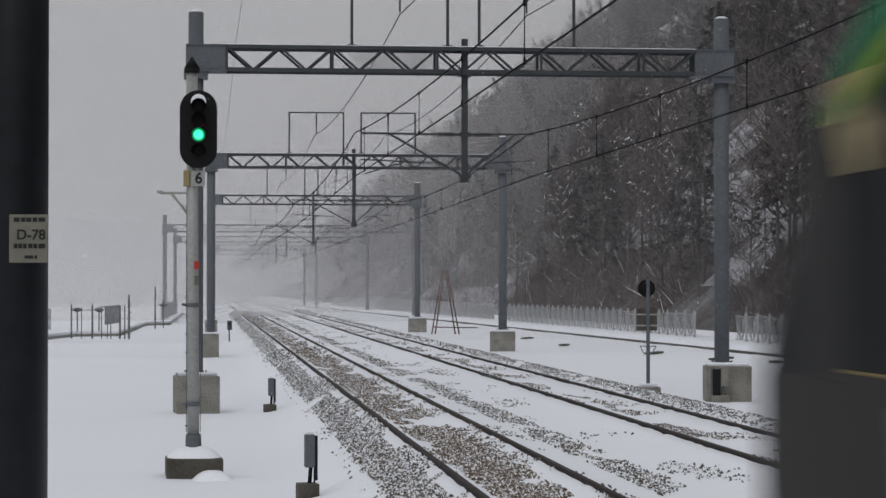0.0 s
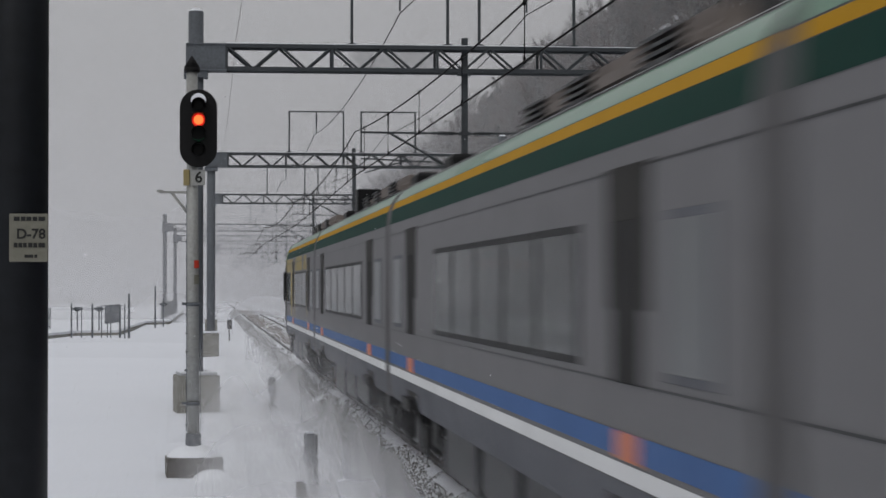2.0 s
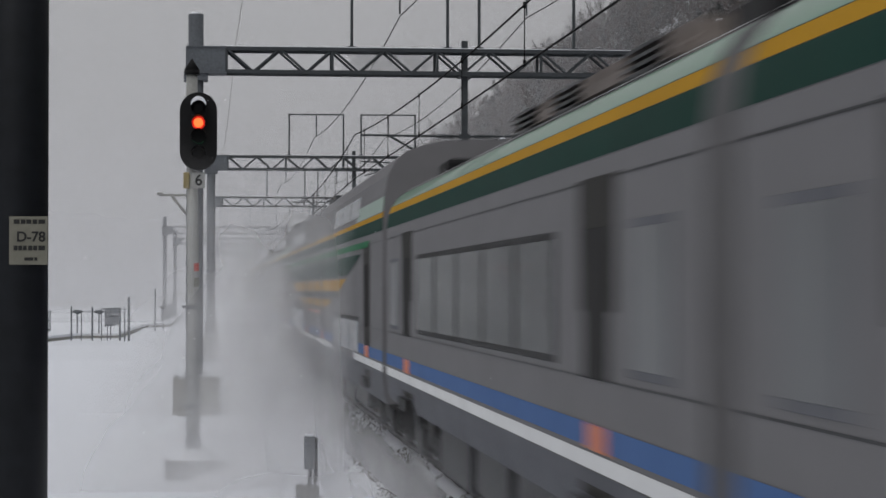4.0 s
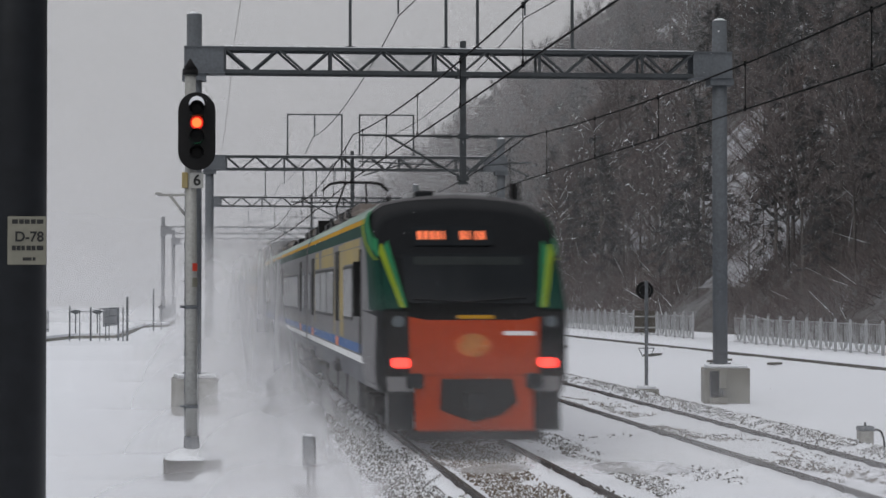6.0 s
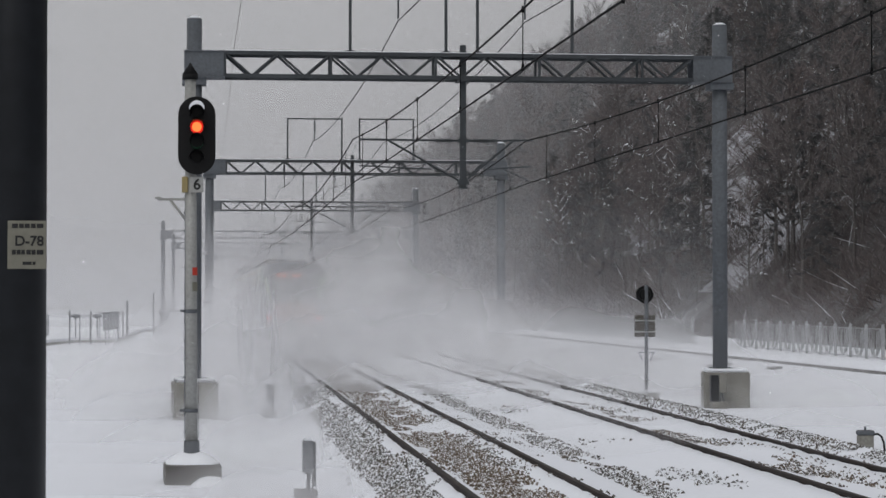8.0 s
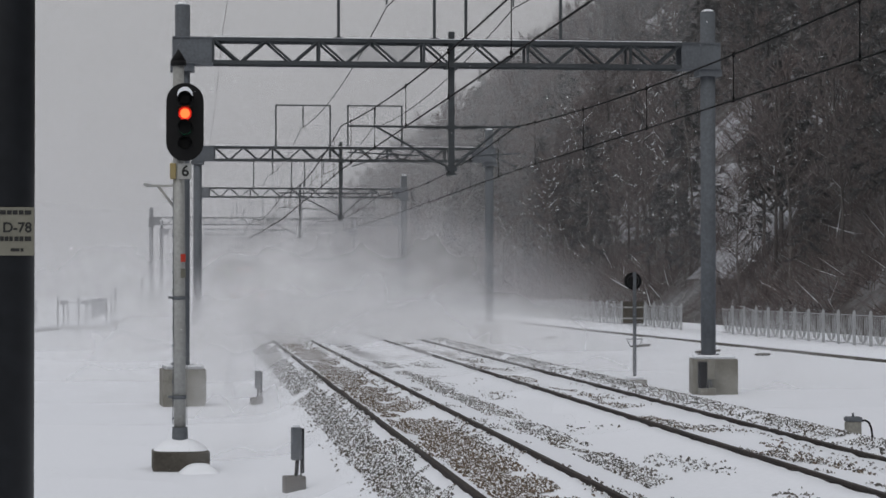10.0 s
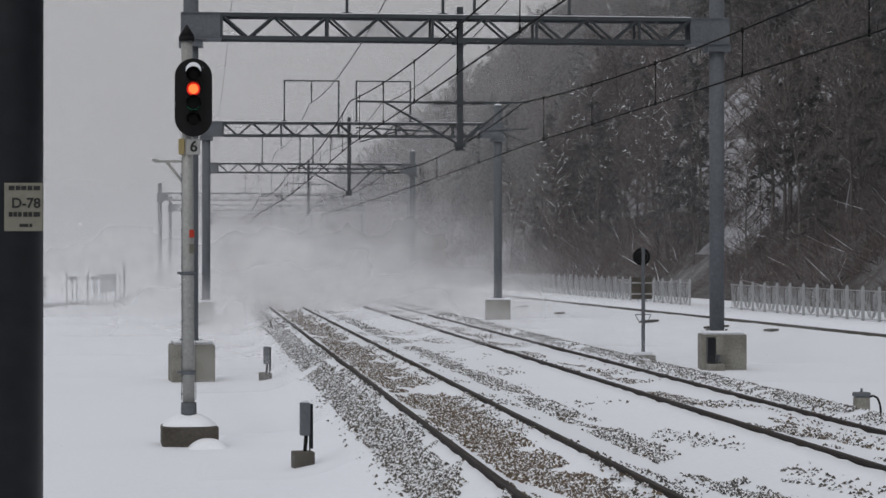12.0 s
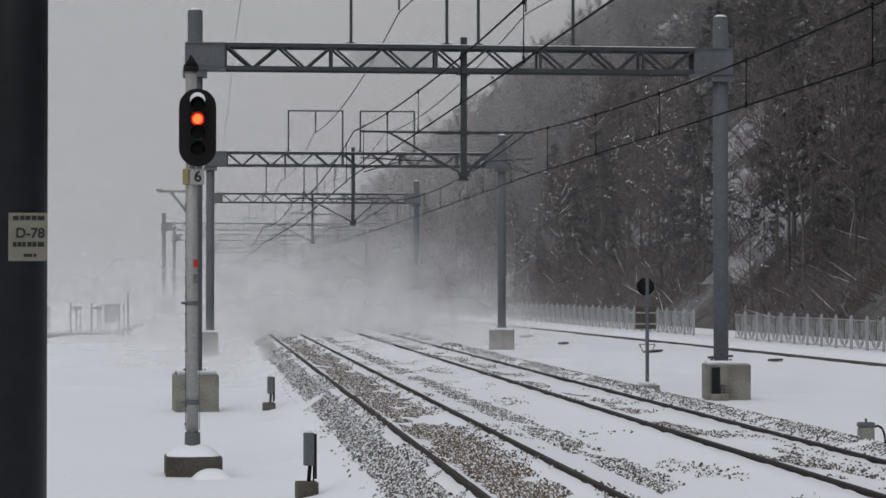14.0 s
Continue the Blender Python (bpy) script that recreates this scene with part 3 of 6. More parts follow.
HX, HZ = 0.075, 4.91
head = part("backplate", stadium(B(), 0.61, 1.28, -0.2, -0.17, cx=HX, cz=HZ), BLACK, sg, "matt black oval backplate")
part("lamp_case", bevel(box(B(), HX - 0.19, HX + 0.19, -0.17, -0.095, HZ - 0.5, HZ + 0.5), 0.02), BLACK, sg)
bm = box(B(), -0.07, 0.05, -0.1, 0.12, HZ - 0.35, HZ - 0.28)
box(bm, -0.07, 0.05, -0.1, 0.12, HZ + 0.28, HZ + 0.35)
part("clamp", bm, STEEL, sg)
VANES = []
LAMP_Z = (5.28, 5.05, 4.82, 4.55)
for z, look_ in zip(LAMP_Z, (LENS_OFF, STOP, GO, LENS_OFF)):
    lamp = part("lamp", rod(B(), (HX, -0.235, z), (HX, -0.201, z), 0.078, 0.085, 24), look_, sg, {STOP: "glowing red lens", GO: "glowing green lens"}.get(look_, "dark unlit lens"))
    # a dim glowing ring stands in for the halo round each lit lens
    if look_ in (STOP, GO):
        part("lens_halo", rod(B(), (HX, -0.231, z), (HX, -0.2, z), 0.105, 0.112, 24), HALO_RED if look_ is STOP else HALO_GREEN, lamp, "dim glowing ring standing in for the lamp's halo")
    bm = B()
    n = 16
    ring0 = [(HX + 0.12 * math.cos(a), -0.2, z + 0.12 * math.sin(a)) for a in [math.pi * (-0.1 + 1.2 * k / n) for k in range(n + 1)]]
    ring1 = [(x * 0.96 + HX * 0.04, -0.47, zz + 0.0) for x, _, zz in ring0]
    for r_in in (1.0, 0.94):
        va = [bm.verts.new((HX + (x - HX) * r_in, y, z + (zz - z) * r_in)) for x, y, zz in ring0]
        vb = [bm.verts.new((HX + (x - HX) * r_in, y, z + (zz - z) * r_in)) for x, y, zz in ring1]
        for i in range(n):
            bm.faces.new((va[i], va[i + 1], vb[i + 1], vb[i])).smooth = True
    visor = part("visor", bm, BLACK, lamp, "curved black lamp hood")
    if z == LAMP_Z[0]:
        bm = B()
        for k in range(10):
            a, b = math.pi * (0.14 + 0.072 * k), math.pi * (0.14 + 0.072 * (k + 1))
            thick = 0.055 * math.sin(math.pi * (k + 0.5) / 10) + 0.012
            vv = []
            for ang in (a, b):
                for r in (0.121, 0.121 + thick):
                    for yy in (-0.45, -0.22):
                        vv.append(bm.verts.new((HX + r * math.cos(ang), yy, z + r * math.sin(ang))))
            for q in ((0, 1, 5, 4), (2, 6, 7, 3), (0, 4, 6, 2), (1, 3, 7, 5), (0, 2, 3, 1), (4, 5, 7, 6)):
                bm.faces.new([vv[i] for i in q])
        part("snow_cap", bm, CAP, lamp, "cap of snow on the hood")
    if look_ in (STOP, GO):
        # added black disc that blocks the lens, so the lamp seems to switch
        vane = new("shutter", mesh_of("shutter", rod(B(), (0, -0.012, -0.11), (0, 0.0, -0.11), 0.113, 0.113, 20), BLACK))
        vane.parent = sg
        vane.matrix_basis = pose(HX, -0.245, z + 0.11)
        tagged(vane, "added black vane swinging over the lens")
        VANES.append((vane, look_ is STOP, z))
plate = part("number_plate", bevel(box(B(), HX - 0.11, HX + 0.11, -0.13, -0.115, 3.98, 4.24), 0.006), MAST, sg, "grey plate with the figure six")
text_part("figure", "6", 0.25, INK, plate, Matrix.Translation((HX + 0.005, -0.136, 4.105)) @ pose(0, 0, 0, 90, 0, 0))
bm = box(B(), -0.17, -0.07, -0.13, 0.0, 3.98, 4.24)
part("terminal_box", bevel(bm, 0.01), BEIGE, sg, "small yellowed terminal box")
# ladder pegs
for k in range(13):
    part("climbing_peg", rod(B(), (-0.135, -0.02, 0.05 + 0.3 * k), (-0.05, -0.02, 0.05 + 0.3 * k), 0.015, 0.015, 6), STEEL, mast)
bm = rod(B(), (-0.115, -0.02, -0.05), (-0.115, -0.02, 3.95), 0.007, 0.007, 6)
rod(bm, (0.115, -0.02, -0.05), (0.115, -0.02, 1.4), 0.006, 0.006, 6)
part("conduit", bm, STEEL, sg)
bm = box(B(), -0.56, -0.06, -0.02, 0.02, 3.85, 3.89)
rod(bm, (-0.36, 0, 3.86), (-0.08, 0, 3.5), 0.024, 0.024, 8)
box(bm, -0.6, -0.5, -0.07, 0.07, 3.87, 3.91)
part("bracket_arm", bm, MAST, sg)
for z in (2.03, 0.4):
    bm = rod(B(), (-0.01, 0, z - 0.03), (-0.01, 0, z + 0.03), 0.118, 0.118, 20)
    rod(bm, (-0.1, -0.05, z), (-0.19, -0.05, z + 0.01), 0.022, 0.022, 8)
    part("band_clamp", bm, STEEL, sg)
for z, m, h, lab in ((2.62, RED, 0.13, "red sticker"), (2.36, PLATE, 0.11, "yellowed sticker"), (2.46, PLATE, 0.05, "yellowed sticker")):
    bm = B()
    for k in range(6):
        a0, a1 = math.radians(-80 + 10 * k), math.radians(-80 + 10 * (k + 1))
        q = [(0.106 * math.cos(a) - 0.01, 0.106 * math.sin(a), zz) for a, zz in ((a0, z), (a1, z), (a1, z + h), (a0, z + h))]
        bm.faces.new([bm.verts.new(c) for c in q])
    part("sticker", bm, m, mast, lab)
f = empty("concrete_footing", "dark weathered concrete signal footing half drifted over with snow", "footing", "column footings", pose(-0.2, 37.45, 0, 0, 0, 3))
part("block", bevel(box(B(), -0.46, 0.46, -0.4, 0.4, -0.95, -0.47), 0.02), WETCON, f)


def mound(bm, rx, ry, h, z, n=20, m=6, seed=0, cx=0, cy=0):
    """A rounded heap of snow."""
    rings = []
    for j in range(m + 1):
        s = j / m
        ring = []
        for i in range(n):
            a = 2 * math.pi * i / n
            r = s * (1 + 0.12 * noise.noise((math.cos(a) * 1.7, math.sin(a) * 1.7, seed)))
            sq = 1 / max(abs(math.cos(a)), abs(math.sin(a))) ** 0.5
            ring.append(bm.verts.new((cx + rx * r * sq * math.cos(a), cy + ry * r * sq * math.sin(a), z + h * (1 - s ** 2.4))))
        rings.append(ring)
    for a, b in zip(rings, rings[1:]):
        for i in range(n):
            bm.faces.new((a[i], a[(i + 1) % n], b[(i + 1) % n], b[i])).smooth = True
    bmesh.ops.remove_doubles(bm, verts=bm.verts, dist=0.0005)
    return bm


part("snow_cap", mound(B(), 0.45, 0.39, 0.2, -0.468, seed=3), CAP, f, "domed cap of fresh snow")
solid("snow_drift", mound(B(), 0.5, 0.55, 0.36, -0.98, 28, 10, seed=8), CAP, "soft drift of snow against the signal footing", "snow drift", at=pose(0.1, 36.95, -0.03))

# ------------------------------------------------------------------ lineside equipment


def cable_post(x, y, z, h, yaw=0):
    """A terminal post: concrete foot, short stem and a grey cover."""
    c = empty("cable_terminal", "grey cable terminal post on a small concrete foot in the snow", "cable terminal", "cable terminals", pose(x, y, z, 0, 0, yaw))
    part("foot", bevel(box(B(), -0.15, 0.15, -0.15, 0.15, -0.2, 0.26 * h), 0.015), WETCON, c)
    bm = rod(B(), (0.03, 0, 0.26 * h), (0.05, 0, 0.55 * h), 0.03, 0.03, 10)
    rod(bm, (0.1, 0, 0.26 * h), (0.1, 0, 0.7 * h), 0.012, 0.012, 8)
    part("stem", bm, BLACK, c)
    bm = box(B(), -0.04, 0.1, -0.07, 0.07, 0.5 * h, h)
    bevel(bm, 0.012)
    part("cover", bm, STEEL, c, "weathered grey sheet cover")
    part("side_plate", box(B(), 0.101, 0.14, -0.05, 0.05, 0.3 * h, h * 0.98), DARK, c)
    part("snow_cap", bevel(box(B(), -0.035, 0.095, -0.065, 0.065, h + 0.001, h + 0.035), 0.02, 2), CAP, c, "snow on top")


cable_post(1.46, 32.8, -0.76, 0.95, 8)
cable_post(1.55, 55.6, -0.76, 0.86, 4)

# back of a small signal beside the far track
d = empty("dwarf_signal", "short grey signal post seen from behind on a concrete foot", "railway signal", at=pose(11.93, 60.5, -0.55))
part("foot", bevel(box(B(), -0.3, 0.3, -0.25, 0.25, -0.2, 0.18), 0.02), CONCRETE, d)
part("snow_cap", bevel(box(B(), -0.27, 0.27, -0.22, 0.22, 0.181, 0.27), 0.06, 2), CAP, d)
bm = rod(B(), (0, 0, 0.1), (0, 0, 3.1), 0.05, 0.05, 14)
rod(bm, (-0.22, 0, 1.28), (-0.1, 0, 1.05), 0.012, 0.012, 6)
rod(bm, (0.22, 0, 1.28), (0.1, 0, 1.05), 0.012, 0.012, 6)
rod(bm, (-0.22, 0, 1.28), (0.22, 0, 1.28), 0.012, 0.012, 6)
part("post", bm, STEEL, d)
bm = rod(B(), (-0.03, 0.06, 2.85), (-0.03, 0.1, 2.85), 0.24, 0.24, 24)
rod(bm, (-0.03, -0.02, 2.85), (-0.03, 0.06, 2.85), 0.13, 0.17, 16)
part("round_head", bm, BLACK, d, "round black signal head")
bm = bevel(box(B(), -0.3, 0.26, 0.05, 0.17, 1.7, 2.3), 0.02)
part("equipment_box", bm, WETCON, d, "dull brown-grey equipment box")
bm = box(B(), -0.31, 0.27, 0.035, 0.045, 1.82, 1.86)
box(bm, -0.31, 0.27, 0.035, 0.045, 2.12, 2.16)
part("strap", bm, MAST, d)

# box on the far footing
b = empty("junction_box", "rusty grey junction box with conduits beside a footing", "junction box", at=pose(12.75, 55.7, -0.58))
part("foot", bevel(box(B(), -0.12, 0.28, -0.15, 0.15, -0.2, 0.2), 0.015), CONCRETE, b)
part("case", bevel(box(B(), -0.14, 0.06, -0.1, 0.1, 0.2, 0.86), 0.015), DARK, b)
part("cover", bevel(box(B(), 0.07, 0.27, -0.06, 0.12, 0.42, 0.9), 0.015), CONCRETE, b)
bm = rod(B(), (0.1, 0, 0.15), (0.12, 0, 0.45), 0.02, 0.02, 8)
rod(bm, (0.2, 0, 0.15), (0.16, 0, 0.45), 0.02, 0.02, 8)
part("conduit", bm, STEEL, b)

# axle counter head at the edge of the far track
a = empty("axle_counter_box", "grey trackside box with a black looped cable", "trackside box", at=pose(10.78, 36.2, -0.36))
part("case", bevel(box(B(), -0.12, 0.12, -0.1, 0.1, 0.0, 0.36), 0.02), CONCRETE, a)
part("lid", bevel(box(B(), -0.13, 0.13, -0.11, 0.11, 0.361, 0.44), 0.02), STEEL, a)
bm = path(B(), [(0.12, 0, 0.36), (0.2, 0, 0.38), (0.27, 0, 0.34), (0.31, 0, 0.24), (0.33, 0, 0.1), (0.33, 0, -0.05)], 0.018, 8)
part("cable", bm, BLACK, a, "black rubber cable loop")
part("knob", rod(B(), (0, 0, 0.44), (0, 0, 0.5), 0.02, 0.02, 8), STEEL, a)

# tripod of rusty poles
tp = empty("steel_trestle", "rust brown steel trestle leaning together beside the line", "trestle", at=pose(14.4, 139, -0.55))
for p, q in (((-0.55, 0, 0), (0.1, 0, 4.0)), ((-0.3, 0.4, 0), (0.25, 0.1, 4.0)), ((1.15, 0, 0), (0.4, 0, 4.0)), ((0.95, 0.4, 0), (0.3, 0.1, 4.0))):
    part("leg", rod(B(), p, q, 0.045, 0.04, 8), BRACE, tp)
part("cross_bar", rod(B(), (-0.5, -0.05, 0.45), (2.3, 0.0, 0.4), 0.035, 0.035, 8), BRACE, tp)
part("upper_bar", rod(B(), (-0.2, -0.05, 2.1), (0.75, -0.05, 2.1), 0.03, 0.03, 8), BRACE, tp)

# ------------------------------------------------------------------ far kerb and ornamental fence
bm = B()
prev = None
for k in range(0, 62):
    y = 66 + 4.2 * k
    x = across(23.4, y)
    ring = [bm.verts.new(c) for c in ((x, y, -0.8), (x, y, -0.42), (x + 0.28, y, -0.42), (x + 0.28, y, -0.8))]
    if prev:
        for i in range(3):
            bm.faces.new((prev[i], prev[i + 1], ring[i + 1], ring[i]))
    prev = ring
kerb = solid("kerb", bm, WETCON, "long dark wet concrete kerb edging the snowy yard", "kerb", kind="structure")
bm = B()
prev = None
for k in range(0, 62):
    y = 66 + 4.2 * k
    x = across(23.4, y)
    ring = [bm.verts.new(c) for c in ((x + 0.01, y, -0.417), (x + 0.08, y, -0.27), (x + 2.0, y, -0.25), (x + 5.5, y, -0.28))]
    if prev:
        for i in range(3):
            bm.faces.new((prev[i], prev[i + 1], ring[i + 1], ring[i])).smooth = True
    prev = ring
solid("pavement", bm, SNOW, "snowed-over pavement behind the kerb", "pavement", kind="structure")

fence = empty("ornamental_fence", "pale grey metal fence with leaf-shaped arcs in its panels", "fence", "fences")
BAY = 2.0
bmp = B()
box(bmp, -0.05, 0.05, -0.05, 0.05, 0, 1.36)
rod(bmp, (0, 0, 1.36), (0, 0, 1.42), 0.06, 0.02, 8)
POST = mesh_of("post", bmp, FENCE)
bmp = B()
rod(bmp, (0, 0, 0.1), (0, BAY, 0.1), 0.022, 0.022, 5)
rod(bmp, (0, 0, 1.22), (0, BAY, 1.22), 0.018, 0.018, 5)
for k in range(1, 10):
    h = 1.16 + 0.14 * abs(math.cos(k * math.pi / 10))
    rod(bmp, (0, k * BAY / 10, 0.1), (0, k * BAY / 10, h), 0.009, 0.009, 4)
# leaf-shaped arcs that open upwards from the middle of the bay
for sgn in (-1, 1):
    for reach, top_ in ((0.9, 1.3), (0.68, 1.24), (0.46, 1.18), (0.24, 1.1)):
        path(bmp, [(0.02, BAY / 2 + sgn * reach * math.sin(a), 0.12 + (top_ - 0.12) * (1 - math.cos(a))) for a in [0, 0.4, 0.8, 1.2, 1.57]], 0.017, 4)
PANEL = mesh_of("panel", bmp, FENCE)
rest = B()
k = 0
y = 84.0
while y < 330:
    x, x2 = across(26.2, y), across(26.2, y + BAY)
    z = -0.28
    gap = 107 < y < 116 or 176 < y < 181
    turn = math.degrees(math.atan2(-(x2 - x), BAY))
    if not gap and k < 90:
        for nm, me in (("post", POST), ("panel", PANEL)):
            ob = new(nm, me)
            ob.parent, ob.matrix_basis = fence, pose(x, y, z, 0, 0, turn)
    elif not gap:
        box(rest, x - 0.03, x + 0.03, y - 0.03, y + 0.03, z, z + 1.34)
        for q in range(1, 9):
            box(rest, x - 0.012, x + 0.012, y + q * BAY / 9 - 0.02, y + q * BAY / 9 + 0.02, z + 0.08, z + 1.25)
    k += 1
    y += BAY
ob = part("far_panels", rest, FENCE, fence)
tagged(ob, kind="stuff")

# dark planks lying in the snow of the yard
for x, y, ln, tw in ((20.3, 88, 2.4, 60), (19.2, 96, 2.2, 65), (17.5, 110, 1.2, 70), (21.5, 84, 0.8, 55), (17.8, 125, 2.0, 70)):
    solid("drain_cover", bevel(box(B(), -ln / 2, ln / 2, -0.16, 0.16, -0.52, -0.44), 0.01), WETCON, "dark concrete cover slab showing through the snow", "cover slab", "cover slabs", at=pose(x, y, 0, 0, 0, tw))

# ------------------------------------------------------------------ platform end beyond the signal
lp = empty("platform_end", "snow-covered low platform end with a concrete edge", "platform", at=pose(0, 0, 0))
EDGE = [(-30, 118), (-11.2, 124), (-8.3, 146), (-5.6, 146.5), (-5.3, 168), (-4.9, 187), (-3.0, 190), (-2.6, 270), (-30, 270)]


def plate(outline, z0, z1):
    bm = B()
    a = [bm.verts.new((x, y, z0)) for x, y in outline]
    b = [bm.verts.new((x, y, z1)) for x, y in outline]
    bm.faces.new(a[::-1])
    bm.faces.new(b)
    for i in range(len(outline)):
        j = (i + 1) % len(outline)
        bm.faces.new((a[i], a[j], b[j], b[i]))
    return bm


part("slab", plate(EDGE, -1.2, -0.62), CONCRETE, lp)
bm = bevel(plate([(x - 0.06, y + 0.1) for x, y in EDGE], -0.617, -0.46), 0.05, 2)
part("snow_cover", bm, CAP, lp, "deep snow over the slab")
lf = empty("mesh_fence", "dull grey mesh fence along the platform end", "fence", "fences")
for xa, ya, xb, yb in ((-12.6, 128, -10.3, 152), (-7.6, 172, -6.9, 182), (-3.9, 198, -3.2, 250)):
    run = new("panel_run")
    run.parent = lf
    n = int(math.dist((xa, ya), (xb, yb)) / 0.45)
    for i in range(n + 1):
        u = i / n
        part("picket", rod(B(), (xa + (xb - xa) * u, ya + (yb - ya) * u, -0.5), (xa + (xb - xa) * u, ya + (yb - ya) * u, 0.95), 0.03, 0.03, 4), STEEL, run)
    for z in (-0.3, 0.3, 0.9):
        part("fence_rail", rod(B(), (xa, ya, z), (xb, yb, z), 0.03, 0.03, 5), STEEL, run)
for xx, yy, h, r in ((-8.1, 138, 1.35, 0.05), (-7.5, 138, 1.1, 0.03), (-6.85, 138, 1.3, 0.06), (-6.3, 138, 1.2, 0.03), (-5.95, 138, 1.2, 0.03), (-5.75, 138, 1.2, 0.03), (-5.2, 138, 1.25, 0.06), (-4.6, 136.2, 1.9, 0.07), (-4.85, 136.2, 1.3, 0.04),
                     (-3.8, 170, 2.4, 0.06), (-3.3, 175, 1.5, 0.05)):
    bm = rod(B(), (xx, yy, -0.75), (xx, yy, h), r, r, 8)
    part("post", bm, STEEL, lf)
bm = rod(B(), (-6.3, 138, 1.18), (-5.2, 138, 1.18), 0.03, 0.03, 6)
rod(bm, (-8.1, 138, 1.0), (-6.85, 138, 1.0), 0.02, 0.02, 6)
part("top_bar", bm, STEEL, lf)
for xx, yy in ((-7.75, 138), (-6.45, 138), (-3.3, 175)):
    bm = rod(B(), (xx, yy, 0.85), (xx, yy, 1.0), 0.08, 0.36, 16)
    rod(bm, (xx, yy, 1.0), (xx, yy, 1.12), 0.36, 0.1, 16)
    rod(bm, (xx, yy, -0.3), (xx, yy, 0.85), 0.04, 0.04, 8)
    solid("bowl_planter", bm, STEEL, "grey bowl-shaped planter on a post, heaped with snow", "planter", "planters")
m = empty("marker_post", "short dark lineside marker post in the snow", "marker post", at=pose(1.3, 130, -0.8))
part("post", rod(B(), (0, 0, 0), (0, 0, 1.0), 0.04, 0.04, 8), DARK, m)
part("plate", bevel(box(B(), -0.12, 0.16, -0.03, 0.03, 0.7, 1.25), 0.02), DARK, m)

# ------------------------------------------------------------------ wooded hillside
# bark, twig and needle colours are lifted to carry part of the haze
BARK = material("dark_wet_bark", (0.105, 0.095, 0.091), 0.9, 0, 0.25, 6, 0.4, 1, 0.2, island=0.35)
TWIG = material("dark_brown_twigs", (0.125, 0.107, 0.106), 0.9, 0, 0.2, 3, 0.5, 0.08, 0, alt=(0.14, 0.1, 0.09), island=0.4)
NEEDLE = material("dark_pine_needles", (0.078, 0.078, 0.08), 0.9, 0, 0.25, 3, 0.3, 0.5, 0, island=0.4)


def cone_np(p, q, r0, r1, n=4):
    p, q = np.array(p, float), np.array(q, float)
    ax = (q - p) / max(np.linalg.norm(q - p), 1e-6)
    side = np.cross(ax, (0.31, 0.77, 0.55))
    side /= np.linalg.norm(side)
    up = np.cross(ax, side)
    a = np.arange(n) * 2 * np.pi / n
    ring = np.cos(a)[:, None] * side + np.sin(a)[:, None] * up
    v = np.concatenate([p + r0 * ring, q + r1 * ring])
    t = [(i, (i + 1) % n, n + (i + 1) % n) for i in range(n)] + [(i, n + (i + 1) % n, n + i) for i in range(n)]
    return v, np.array(t)


